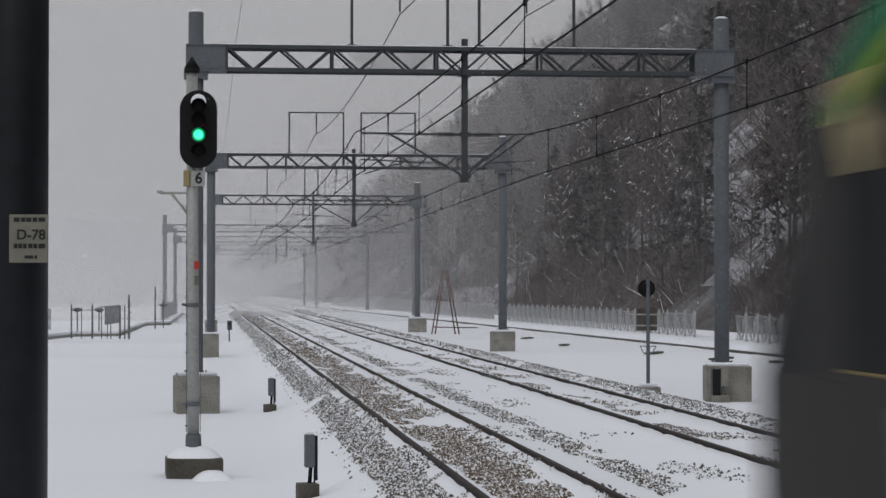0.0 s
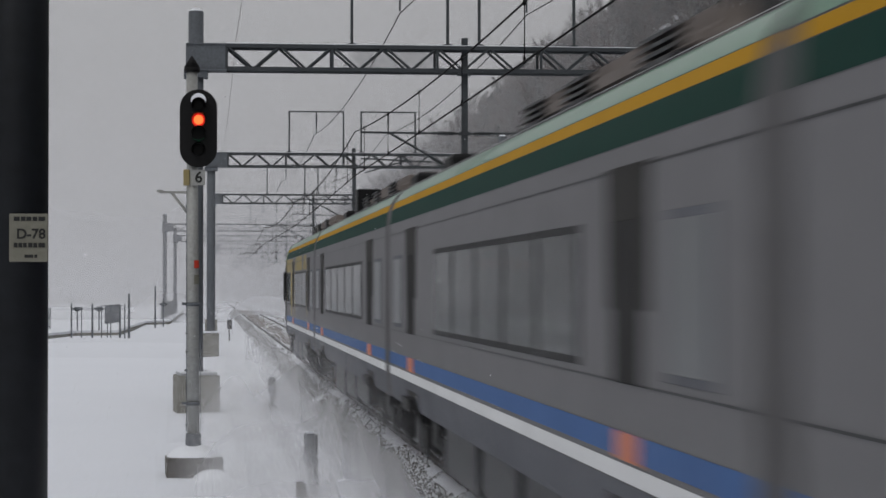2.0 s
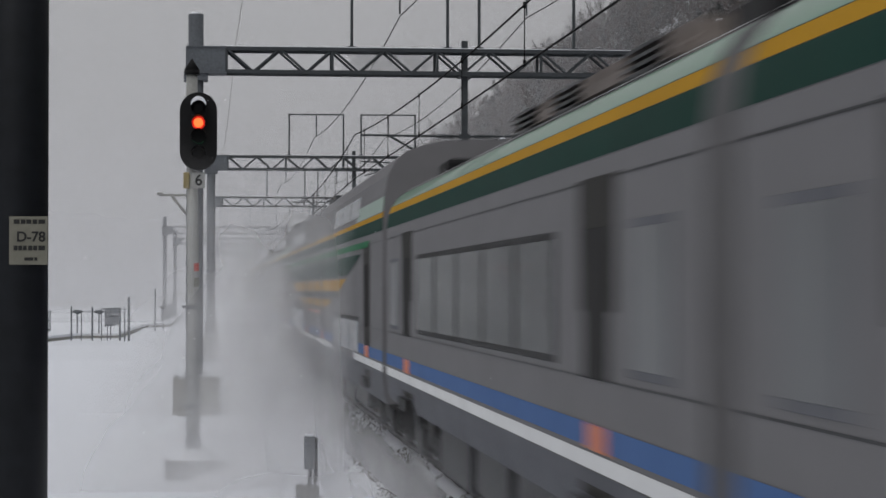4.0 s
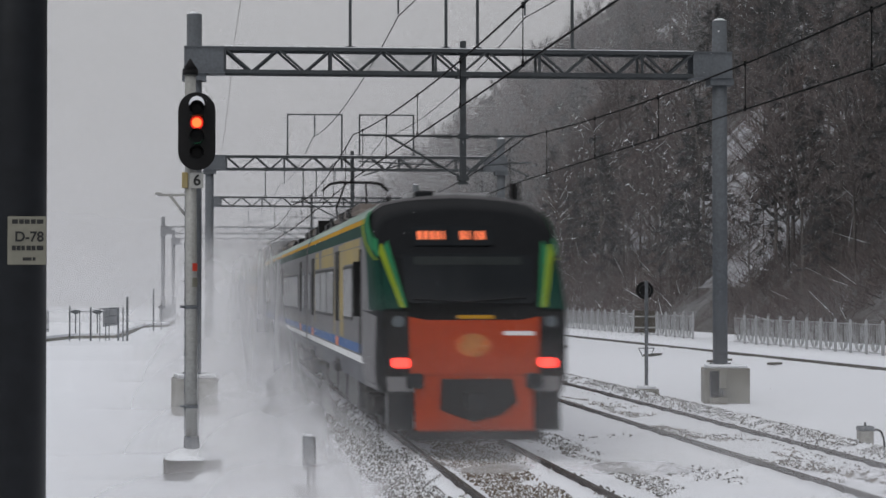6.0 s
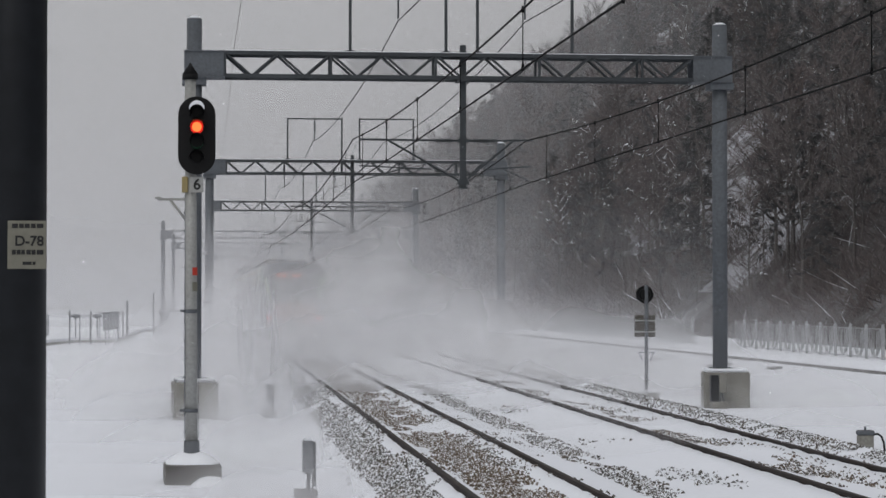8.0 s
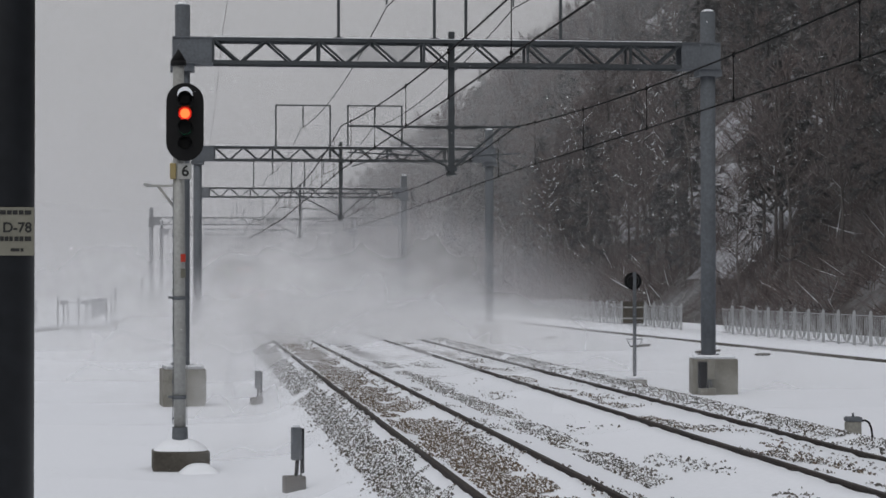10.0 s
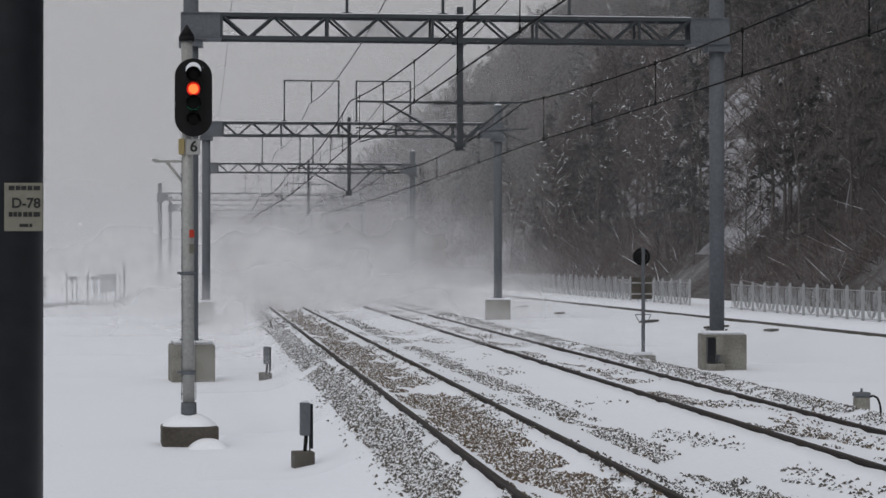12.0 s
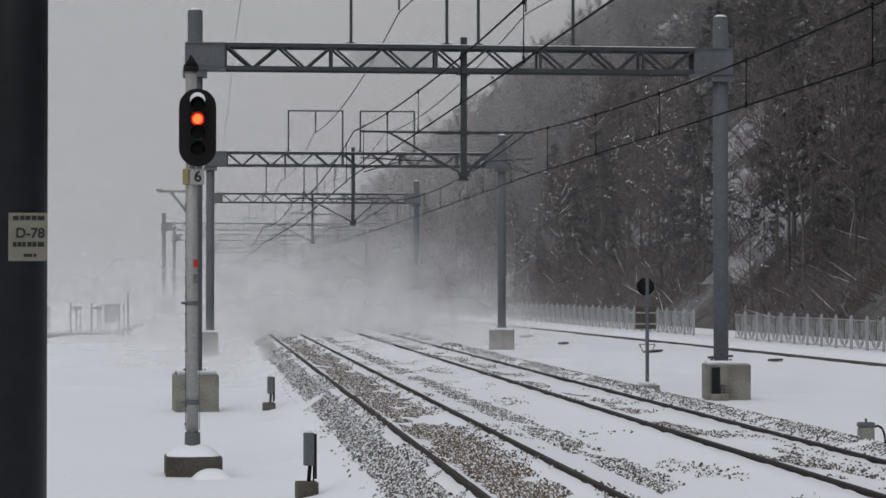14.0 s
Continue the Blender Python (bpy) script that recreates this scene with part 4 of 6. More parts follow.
def tree_np(rng, height, pine, snowy=0.0):
    """Trunk, limbs and a crown of thin twigs, some of them snowed on. Slots: 0 bark, 1 twigs, 2 snow, 3 needles."""
    vs, ts, mi = [], [], []
    base = 0

    def put(v, t, m):
        nonlocal base
        vs.append(v)
        ts.append(t + base)
        mi.append(np.full(len(t), m))
        base += len(v)

    lean = rng.normal(0, 0.05, 2) * height
    pts = [np.array([lean[0] * s * s + 0.15 * math.sin(5 * s + lean[1]), lean[1] * s * s, height * s]) for s in (0, 0.2, 0.4, 0.6, 0.8, 1.0)]
    rad = [0.011 * height * (1 - 0.85 * s) for s in (0, 0.2, 0.4, 0.6, 0.8, 1.0)]
    for a, b, ra, rb in zip(pts, pts[1:], rad, rad[1:]):
        put(*cone_np(a, b, ra, rb, 5), 0)
    n_limb = 22 if not pine else 26
    tips = []
    for k in range(n_limb):
        s = 0.25 + 0.72 * (k + rng.random()) / n_limb
        i = min(int(s * 5), 4)
        o = pts[i] + (pts[i + 1] - pts[i]) * (s * 5 - i)
        az = rng.random() * 6.28
        ln = height * (0.34 * (1 - 0.55 * s) if not pine else 0.26 * (1.12 - s)) * (0.7 + 0.5 * rng.random())
        rise = (0.9 if not pine else -0.05) * (0.6 + 0.7 * rng.random())
        d = np.array([math.cos(az), math.sin(az), rise])
        d /= np.linalg.norm(d)
        mid = o + d * ln * 0.55 + np.array([0, 0, 0.04 * ln])
        end = o + d * ln + np.array([0, 0, 0.16 * ln if not pine else -0.1 * ln])
        put(*cone_np(o, mid, 0.0065 * height * (1 - 0.6 * s), 0.003 * height, 3), 0)
        put(*cone_np(mid, end, 0.003 * height, 0.0008 * height, 3), 0)
        if rng.random() < 0.35 * snowy:
            lift = np.array([0, 0, 0.004 * height])
            put(*cone_np(o + lift, mid + lift, 0.0024 * height, 0.0014 * height, 3), 2)
        tips.append((o, mid, end, ln))
    n_twig = 44 if not pine else 70
    for o, mid, end, ln in tips:
        u = rng.random((n_twig, 1))
        root = mid + (end - mid) * (u * 1.6 - 0.5)
        dirs = rng.normal(0, 1, (n_twig, 3)) + np.array([0, 0, 0.5 if not pine else -0.1]) + 0.9 * (end - o) / ln
        dirs /= np.linalg.norm(dirs, axis=1, keepdims=True)
        lens = (0.07 if not pine else 0.045) * height * (0.5 + rng.random((n_twig, 1)))
        wid = (0.0024 if not pine else 0.0042) * height * (0.5 + rng.random((n_twig, 1)))
        side = np.cross(dirs, rng.normal(0, 1, (n_twig, 3)))
        side /= np.linalg.norm(side, axis=1, keepdims=True)
        m = np.where(rng.random(n_twig) < 0.11 * snowy, 2, 3 if pine else 1)
        lump = (m == 2)[:, None]
        lens, wid = np.where(lump, lens * 0.45, lens), np.where(lump, 0.0036 * height * (0.5 + rng.random((n_twig, 1))), wid)
        v = np.stack([root - side * wid, root + side * wid, root + dirs * lens], 1).reshape(-1, 3)
        t = np.arange(3 * n_twig).reshape(-1, 3)
        vs.append(v)
        ts.append(t + base)
        mi.append(m)
        base += len(v)
    return np.concatenate(vs), np.concatenate(ts), np.concatenate(mi)


rng = np.random.default_rng(9)
KINDS = [tree_np(rng, 10.0, pine, w) for pine, w in ((0, 0), (0, 0.03), (1, 0.02), (0, 0.7), (1, 0), (1, 0.12), (0, 1.0))]
TREE_MATS = [BARK, TWIG, CAP, NEEDLE]


def place_tree(y, sx):
    x = across(sx, y)
    return x, ground_z(sx, y)


vs, ts, mi = [], [], []
base = 0
count = 0
while count < 900:
    y = 74 + 420 * rng.random() ** 1.25
    sx = 30.5 + 75 * rng.random() ** 1.1
    x, z = place_tree(y, sx)
    if x / y > 0.36 or x / y < 0.03:
        continue
    patch = noise.noise((sx * 0.09, y * 0.05, 21))
    if patch < CLEARING:
        continue
    drift = noise.noise((sx * 0.05, y * 0.035, 41))
    kind = (3, 6)[rng.integers(0, 2)] if drift > 0.2 and rng.random() < 0.6 else (rng.integers(0, 3) if rng.random() < 0.5 + 0.6 * patch else rng.integers(4, 6))
    v, t, m = KINDS[kind]
    s = (0.7 + 0.55 * rng.random())
    a = rng.random() * 6.28
    ca, sa = math.cos(a) * s, math.sin(a) * s
    w = np.stack([v[:, 0] * ca - v[:, 1] * sa + x, v[:, 0] * sa + v[:, 1] * ca + y, v[:, 2] * s + z - 0.2], 1)
    vs.append(w)
    ts.append(t + base)
    mi.append(m)
    base += len(v)
    count += 1
woods = tagged(new("woods", mesh_np("woods", np.concatenate(vs), np.concatenate(ts), TREE_MATS, np.concatenate(mi))),
               "dense dark leafless winter woods dusted with snow", "woods", kind="stuff")

# brush on the forest floor
vs, ts, mi = [], [], []
n = 260000
y = 80 + 330 * rng.random(n) ** 1.3
sx = 28.6 + 60 * rng.random(n) ** 1.2
ok = np.array([noise.noise((a * 0.16, b * 0.08, 31)) > -0.22 and (noise.noise((a * 0.09, b * 0.05, 21)) > CLEARING - 0.04 or k % 3 == 0) for k, (a, b) in enumerate(zip(sx, y))])
y, sx = y[ok], sx[ok]
n = len(y)
px = np.array([across(a, b) for a, b in zip(sx, y)])
pz = np.array([ground_z(a, b) for a, b in zip(sx, y)])
root = np.stack([px, y, pz - 0.05], 1)
dirs = rng.normal(0, 1, (n, 3))
dirs[:, 2] = np.abs(dirs[:, 2]) * 0.8 + 0.25
dirs /= np.linalg.norm(dirs, axis=1, keepdims=True)
side = np.cross(dirs, rng.normal(0, 1, (n, 3)))
side /= np.linalg.norm(side, axis=1, keepdims=True)
v = np.stack([root - side * (0.012 + 0.03 * rng.random((n, 1))), root + side * 0.02, root + dirs * (0.7 + 1.8 * rng.random((n, 1)))], 1).reshape(-1, 3)
tagged(new("undergrowth", mesh_np("undergrowth", v, np.arange(3 * n).reshape(-1, 3), TREE_MATS, np.where(rng.random(n) < 0.012, 2, 1))),
       "brown leafless undergrowth on the snowy slope", "undergrowth", kind="stuff")

# single trees along the foot of the slope
for k in range(22):
    y = 92 + 7.5 * k + 3 * rng.random()
    sx = 29.2 + 3.0 * rng.random()
    x, z = place_tree(y, sx)
    v, t, m = KINDS[k % 7]
    tr = empty("tree", "leafless dark tree with snow on its limbs behind the fence" if k % 7 not in (4, 5) else "dark pine with drooping limbs behind the fence", "tree", "trees at the slope's foot",
               pose(x, y, z - 0.15, 0, 0, 57 * k))
    s = 0.5 + 0.3 * rng.random()
    for name, slots in (("trunk", (0,)), ("crown", (1, 2, 3))):
        sel = np.isin(m, slots)
        used, inv = np.unique(t[sel], return_inverse=True)
        me = mesh_np(name, v[used] * s, inv.reshape(-1, 3), TREE_MATS, m[sel])
        ob = new(name, me)
        ob.parent = tr

# ------------------------------------------------------------------ train
TRAIN_LEN, CARS, FRONT = 163.6, 8, 0.4
# where the cars meet, from the leading nose back to the trailing one
JOINTS = (-FRONT, 19.5, 40.1, 60.8, 81.4, 101.6, 121.8, 142.0, TRAIN_LEN)
HALF = [(0.0, 0.84), (1.36, 0.84), (1.40, 0.95), (1.425, 1.2), (1.43, 2.0), (1.43, 2.9), (1.425, 3.12), (1.40, 3.3), (1.35, 3.44), (1.27, 3.55), (1.12, 3.65), (0.8, 3.72), (0.4, 3.76), (0.0, 3.78)]
TALL = [(0.0, 0.74), (1.37, 0.74), (1.40, 0.85), (1.425, 1.2), (1.43, 2.0), (1.43, 3.0), (1.42, 3.35), (1.40, 3.65), (1.35, 3.9), (1.24, 4.1), (1.1, 4.22), (0.85, 4.32), (0.5, 4.38), (0.0, 4.4)]



def loop(half):
    return half + [(-x, z) for x, z in half[-2:0:-1]]


def half_width(half, z):
    side = half[1:]
    for (xa, za), (xb, zb) in zip(side, side[1:]):
        if za <= z <= zb:
            return xa + (xb - xa) * (z - za) / (zb - za)
    return side[-1][0]


def band(bm, half, z0, z1, y0, y1, out=0.005, sides=(-1, 1), slant0=0.0, slant1=0.0, pinch0=1.0, pinch1=1.0):
    """A painted band that follows the body's curve; pinch narrows an end, slant leans it."""
    zs = sorted({z0, z1, *[z for _, z in half if z0 < z < z1]})
    for s in sides:
        rows = []
        for y, pinch, slant in ((y0, pinch0, slant0), (y1, pinch1, slant1)):
            row = []
            for z in zs:
                zz = z0 + (z - z0) * pinch
                row.append(bm.verts.new((s * (half_width(half, zz) + out), y + slant * (zz - z0), zz + 0.0)))
            rows.append(row)
        for i in range(len(zs) - 1):
            bm.faces.new((rows[0][i], rows[0][i + 1], rows[1][i + 1], rows[1][i])).smooth = True
    return bm


train = empty("passenger_train", "silver grey commuter express with green and yellow stripes", "train")


NOSE_LEN = 2.7
TAPER = ((0.0, 1.0, 1.0), (0.35, 0.998, 0.985), (0.65, 0.99, 0.965), (0.85, 0.97, 0.945), (0.96, 0.945, 0.925), (1.0, 0.9, 0.905))


def recede(z):
    """How far the cab front leans back at a height."""
    return 0.0 if z < 1.95 else 1.1 * (z - 1.95)


def nose_at(x, z, s, wf, hf, y_end, d):
    zz = 0.84 + (z - 0.84) * hf
    return (x * wf, y_end + d * (-NOSE_LEN + (NOSE_LEN - recede(zz)) * s), zz)


def loft_nose(y_end, d):
    """The cab end: y_end is the coupler end, d the way it points."""
    bm = B()
    full = loop(HALF)
    rings = [[bm.verts.new(nose_at(x, z, s, wf, hf, y_end, d)) for x, z in full] for s, wf, hf in TAPER]
    k = len(full)
    for ra, rb in zip(rings, rings[1:]):
        for i in range(k):
            bm.faces.new((ra[i], ra[(i + 1) % k], rb[(i + 1) % k], rb[i])).smooth = True
    bm.faces.new(rings[-1])
    bm.faces.new(rings[0][::-1])
    return bm


def cheek(z0, z1, s0, s1, y_end, d, side, out=0.008, lean=0.0):
    """A painted patch on the side of the cab end."""
    bm = B()
    grid_ = []
    for j in range(9):
        z = z0 + (z1 - z0) * j / 8
        row = []
        for i in range(9):
            s = s0 + (s1 - s0) * i / 8 + lean * (z - z0)
            s = min(max(s, 0.0), 1.0)
            for (sa, wa, ha), (sb, wb, hb) in zip(TAPER, TAPER[1:]):
                if sa <= s <= sb:
                    f = (s - sa) / (sb - sa)
                    wf, hf = wa + (wb - wa) * f, ha + (hb - ha) * f
                    break
            x, y, zz = nose_at(side * half_width(HALF, z), z, s, wf, hf, y_end, d)
            row.append(bm.verts.new((x + side * out, y, zz)))
        grid_.append(row)
    for ra, rb in zip(grid_, grid_[1:]):
        for i in range(8):
            bm.faces.new((ra[i], ra[i + 1], rb[i + 1], rb[i])).smooth = True
    return bm


def sweep(z0, z1, d0, d1, e0, e1, y_end, d, side, out=0.01):
    """A painted band on the cab's side that sweeps from the roof's edge down to the belt: d0, d1 how far back its leading edge
    lies at the bottom and the top, e0, e1 its trailing edge."""
    bm = B()
    grid_ = []
    for j in range(15):
        q = j / 14
        z = z0 + (z1 - z0) * q
        row = []
        for i in range(7):
            back = (d0 + (d1 - d0) * q) * (1 - i / 6) + (e0 + (e1 - e0) * q) * i / 6
            room = NOSE_LEN - recede(z)
            s = min(max((NOSE_LEN - back) / room, 0.0), 1.0)
            for (sa, wa, _), (sb, wb, _) in zip(TAPER, TAPER[1:]):
                if sa <= s <= sb:
                    wf = wa + (wb - wa) * (s - sa) / (sb - sa)
                    break
            row.append(bm.verts.new((side * (half_width(HALF, z) * wf + out), y_end - d * max(back, NOSE_LEN - room), z)))
        grid_.append(row)
    for ra, rb in zip(grid_, grid_[1:]):
        for i in range(6):
            bm.faces.new((ra[i], ra[i + 1], rb[i + 1], rb[i])).smooth = True
    return bm


def facing(poly, y_end, d, out=0.02, thick=0.03):
    """A plate on the cab front: poly of (x, z), following the lean of the front."""
    bm = B()
    f = [bm.verts.new((x, y_end + d * (out + thick - recede(z)), z)) for x, z in poly]
    g = [bm.verts.new((x, y_end + d * (out - recede(z) - 0.03), z)) for x, z in poly]
    k = len(poly)
    bm.faces.new(f)
    bm.faces.new(g[::-1])
    for i in range(k):
        bm.faces.new((f[i], f[(i + 1) % k], g[(i + 1) % k], g[i]))
    return bm


def rounded(x0, x1, z0, z1, r, n=5):
    o = []
    for cx, cz, a0 in ((x1 - r, z1 - r, 0), (x0 + r, z1 - r, 90), (x0 + r, z0 + r, 180), (x1 - r, z0 + r, 270)):
        for k in range(n + 1):
            a = radians(a0 + 90 * k / n)
            o.append((cx + r * math.cos(a), cz + r * math.sin(a)))
    return o


def cab(y_end, d):
    nose = part("cab_nose", loft_nose(y_end, d), NOSE, train, "black glossy cab end with green cheeks and orange front")
    for sd in (-1, 1):
        # the leading cab's lower and upper sides get darker colours to carry shade
        part("silver_side", cheek(0.86, 2.0, 0.0, 0.8, y_end, d, sd, 0.008, 0.08), SILVER if d < 0 else DOOR, nose, "silver lower side" if d < 0 else "grey-brown lower side with shade in its colour")
        part("shoulder", sweep(2.0, 3.3, 0.75, 2.5, 2.7, 2.7, y_end, d, sd, 0.006), SILVER if d < 0 else NOSE, nose, "silver upper side" if d < 0 else "upper side blackened for shade")
        part("green_cheek", sweep(2.02, 2.85, 0.0, 0.95, 1.2, 1.75, y_end, d, sd, 0.011), TEAL if d < 0 else NOSE, nose, "deep green cheek" if d < 0 else "black cheek")
        part("green_cheek", sweep(2.85, 3.36, 0.95, 3.0, 1.75, 3.3, y_end, d, sd, 0.011), TEAL, nose, "deep green cheek")
        part("yellow_edge", sweep(2.75, 3.42, 0.85, 2.95, 0.95, 3.4, y_end, d, sd, 0.017), LIME, nose, "yellow-green stripe sweeping down the cheek")
        part("light_green_edge", sweep(2.8, 3.52, 0.6, 2.3, 0.95, 3.05, y_end, d, sd, 0.014), GREEN, nose, "bright green edge")
        if d < 0:
            part("green_wedge", facing([(sd * x, z) for x, z in ((1.04, 2.04), (1.29, 2.04), (1.285, 2.5), (1.27, 2.9), (1.24, 2.9))], y_end, d, 0.0, 0.02), TEAL, nose, "deep green wedge")
            part("front_stripe", facing([(sd * x, z) for x, z in ((0.99, 2.06), (1.06, 2.06), (1.295, 2.86), (1.27, 2.99), (1.24, 2.99))], y_end, d, 0.022, 0.006), LIME, nose, "yellow-green edge stripe")
            part("front_edge", facing([(sd * x, z) for x, z in ((0.95, 2.06), (0.99, 2.06), (1.225, 2.95), (1.15, 3.05))], y_end, d, 0.02, 0.006), GREEN, nose, "bright green edge")
        pod = part("lamp_pod", facing([(sd * x, z) for x, z in ((0.94, 1.08), (1.24, 1.08), (1.3, 2.0), (0.94, 2.0))], y_end, d, 0.0, 0.03), BLACK, nose, "black lamp pod")
        part("tail_lamp", facing(rounded(sd * 1.06 - 0.14, sd * 1.06 + 0.14, 1.2, 1.34, 0.06), y_end, d, 0.035, 0.02), TAIL if d < 0 else LENS_OFF, pod, "glowing red tail lamp" if d < 0 else "unlit tail lamp")
        part("head_lamp", facing(rounded(sd * 1.1 - 0.09, sd * 1.1 + 0.09, 1.78, 1.94, 0.07), y_end, d, 0.035, 0.02), PALEGLASS, pod, "pale unlit head lamp")
        part("corner_panel", facing([(sd * x, z) for x, z in ((0.86, 0.86), (1.25, 0.86), (1.25, 1.07), (0.86, 1.07))], y_end, d, 0.0, 0.04), SILVER, nose, "silver corner panel")
        part("apron_side", box(B(), min(sd * 0.88, sd * 1.24), max(sd * 0.88, sd * 1.24), y_end - 0.5 if d > 0 else y_end - 0.02, y_end + 0.02 if d > 0 else y_end + 0.5, 0.3, 0.85), DARK, nose, "dark lower fairing")
        part("buffer_block", facing(rounded(sd * 0.86 - 0.12, sd * 0.86 + 0.12, 0.9, 1.12, 0.04), y_end, d, 0.03, 0.08), DARK, nose)
    part("windscreen", facing(rounded(-0.97, 0.97, 2.12, 2.84, 0.12), y_end, d, 0.0, 0.022), GLASS, nose, "dark reflecting windscreen")
    # strip of slightly paler glass colour stands in for the sky's reflection
    part("windscreen_sky_band", facing(rounded(-0.8, 0.8, 2.68, 2.8, 0.03), y_end, d, 0.018, 0.008), DIMGLASS, nose, "slightly paler strip standing in for reflected sky")
    for p, q in (((-0.1, 2.14), (0.75, 2.2)), ((-0.85, 2.18), (0.0, 2.13))):
        part("wiper", rod(B(), (p[0], y_end + d * (0.05 - recede(p[1])), p[1]), (q[0], y_end + d * (0.05 - recede(q[1])), q[1]), 0.012, 0.012, 6), BLACK, nose)
    sign = part("destination_sign", facing(rounded(-0.78, 0.42, 2.97, 3.27, 0.05), y_end, d, 0.0, 0.024), GLASS, nose, "dark display with amber characters")
    if d < 0:
        for a_, b_ in ((-0.7, -0.62), (-0.6, -0.53), (-0.51, -0.44), (-0.42, -0.35), (-0.33, -0.28), (-0.06, 0.02), (0.04, 0.1), (0.16, 0.22), (0.24, 0.32)):
            part("amber_bar", facing([(a_, 3.06), (b_ - 0.015, 3.06), (b_ - 0.015, 3.19), (a_, 3.19)], y_end, d, 0.022, 0.006), DISPLAY, sign, "amber lit bar of lettering")
    front = part("orange_panel", facing([(-0.93, 1.1), (0.93, 1.1), (0.94, 1.93), (0.7, 1.88), (-0.7, 1.88), (-0.94, 1.93)], y_end, d, 0.0, 0.036), ORANGE, nose, "orange painted front panel")
    part("white_print", facing(rounded(0.42, 0.86, 1.66, 1.72, 0.01), y_end, d, 0.036, 0.004), WHITE, nose, "small bar of white lettering")
    part("yellow_print", facing(rounded(-0.25, 0.28, 1.9, 1.95, 0.01), y_end, d, 0.036, 0.004), YELLOW, nose, "small bar of yellow lettering")
    part("crest", facing([(0.26 * math.cos(a) - 0.02, 1.52 + 0.17 * math.sin(a)) for a in [k * math.pi / 9 for k in range(18)]], y_end, d, 0.034, 0.006), CREST, nose, "faded round emblem")
    part("orange_apron", facing([(-0.85, 0.3), (0.85, 0.3), (0.86, 1.09), (-0.86, 1.09)], y_end, d, -0.01, 0.03), ORANGE, nose, "orange lower apron")
    part("coupler_recess", facing([(-0.48, 1.04), (-0.5, 0.6), (-0.3, 0.52), (0, 0.42), (0.4, 0.52), (0.62, 0.7), (0.55, 1.04)], y_end, d, 0.01, 0.03), BLACK, nose, "black coupler recess")
    part("coupler", box(B(), -0.14, 0.14, y_end - 0.1 if d > 0 else y_end - 0.22, y_end + 0.22 if d > 0 else y_end + 0.1, 0.62, 0.84), DARK, nose)
    part("snow_plough", facing([(-0.98, 0.16), (0.98, 0.16), (0.95, 0.3), (-0.95, 0.3)], y_end, d, 0.02, 0.05), BLACK, nose, "dark lower plough plate")
    yy = y_end - d * 2.9
    bm = box(B(), -1.03, -0.97, yy - 0.06, yy + 0.06, 3.5, 3.78)
    part("roof_horn", bevel(bm, 0.02), BLACK, nose, "black roof antenna")
    part("roof_horn", bevel(box(B(), 0.9, 1.04, yy - 0.12, yy + 0.12, 3.5, 3.98), 0.02), BLACK, nose, "black roof antenna")
    part("roof_fairing", bevel(box(B(), -0.75, 0.75, yy - 1.5 if d > 0 else yy + 0.6, yy - 0.6 if d > 0 else yy + 1.5, 3.55, 3.86), 0.1, 2), FENCE, nose, "pale roof fairing")
    part("mirror_arm", box(B(), -1.55, -1.44, yy - 0.06, yy + 0.06, 1.9, 2.75), BLACK, nose, "dark handrail and mirror")


def slab(y0, y1, z0, z1, half, out0, out1, sides=(-1, 1)):
    """A plate let on to the body sides."""
    bm = B()
    for s in sides:
        a0, a1 = s * (half_width(half, z0) + out0), s * (half_width(half, z1) + out0)
        b0, b1 = s * (half_width(half, z0) + out1), s * (half_width(half, z1) + out1)
        v = [bm.verts.new(c) for c in ((a0, y0, z0), (a0, y1, z0), (a1, y1, z1), (a1, y0, z1), (b0, y0 + 0.01, z0 + 0.01), (b0, y1 - 0.01, z0 + 0.01), (b1, y1 - 0.01, z1 - 0.01), (b1, y0 + 0.01, z1 - 0.01))]
        for q in ((0, 3, 2, 1), (4, 5, 6, 7), (0, 1, 5, 4), (1, 2, 6, 5), (2, 3, 7, 6), (3, 0, 4, 7)):
            bm.faces.new([v[i] for i in q])
    return bm


def door(car, half, yc, lo=1.0, hi=3.02):
    for sd in ((-1,), (1,)):
        dr = part("door", slab(yc - 0.66, yc + 0.66, lo, hi, half, -0.01, 0.012, sd), DOOR, car, "dark grey sliding door")
        part("door_glass", slab(yc - 0.42, yc + 0.42, 1.75, 2.7, half, 0.0, 0.018, sd), DOORGLASS, dr, "dark door window")
        part("step_mark", slab(yc - 0.3, yc + 0.3, 1.3, 1.47, half, 0.0, 0.02, sd), AMBER, dr, "orange step mark")
        part("foot_step", box(B(), min(sd[0] * 1.5, sd[0] * 1.3), max(sd[0] * 1.5, sd[0] * 1.3), yc - 0.5, yc + 0.5, 0.86, 1.0), BLACK, dr)


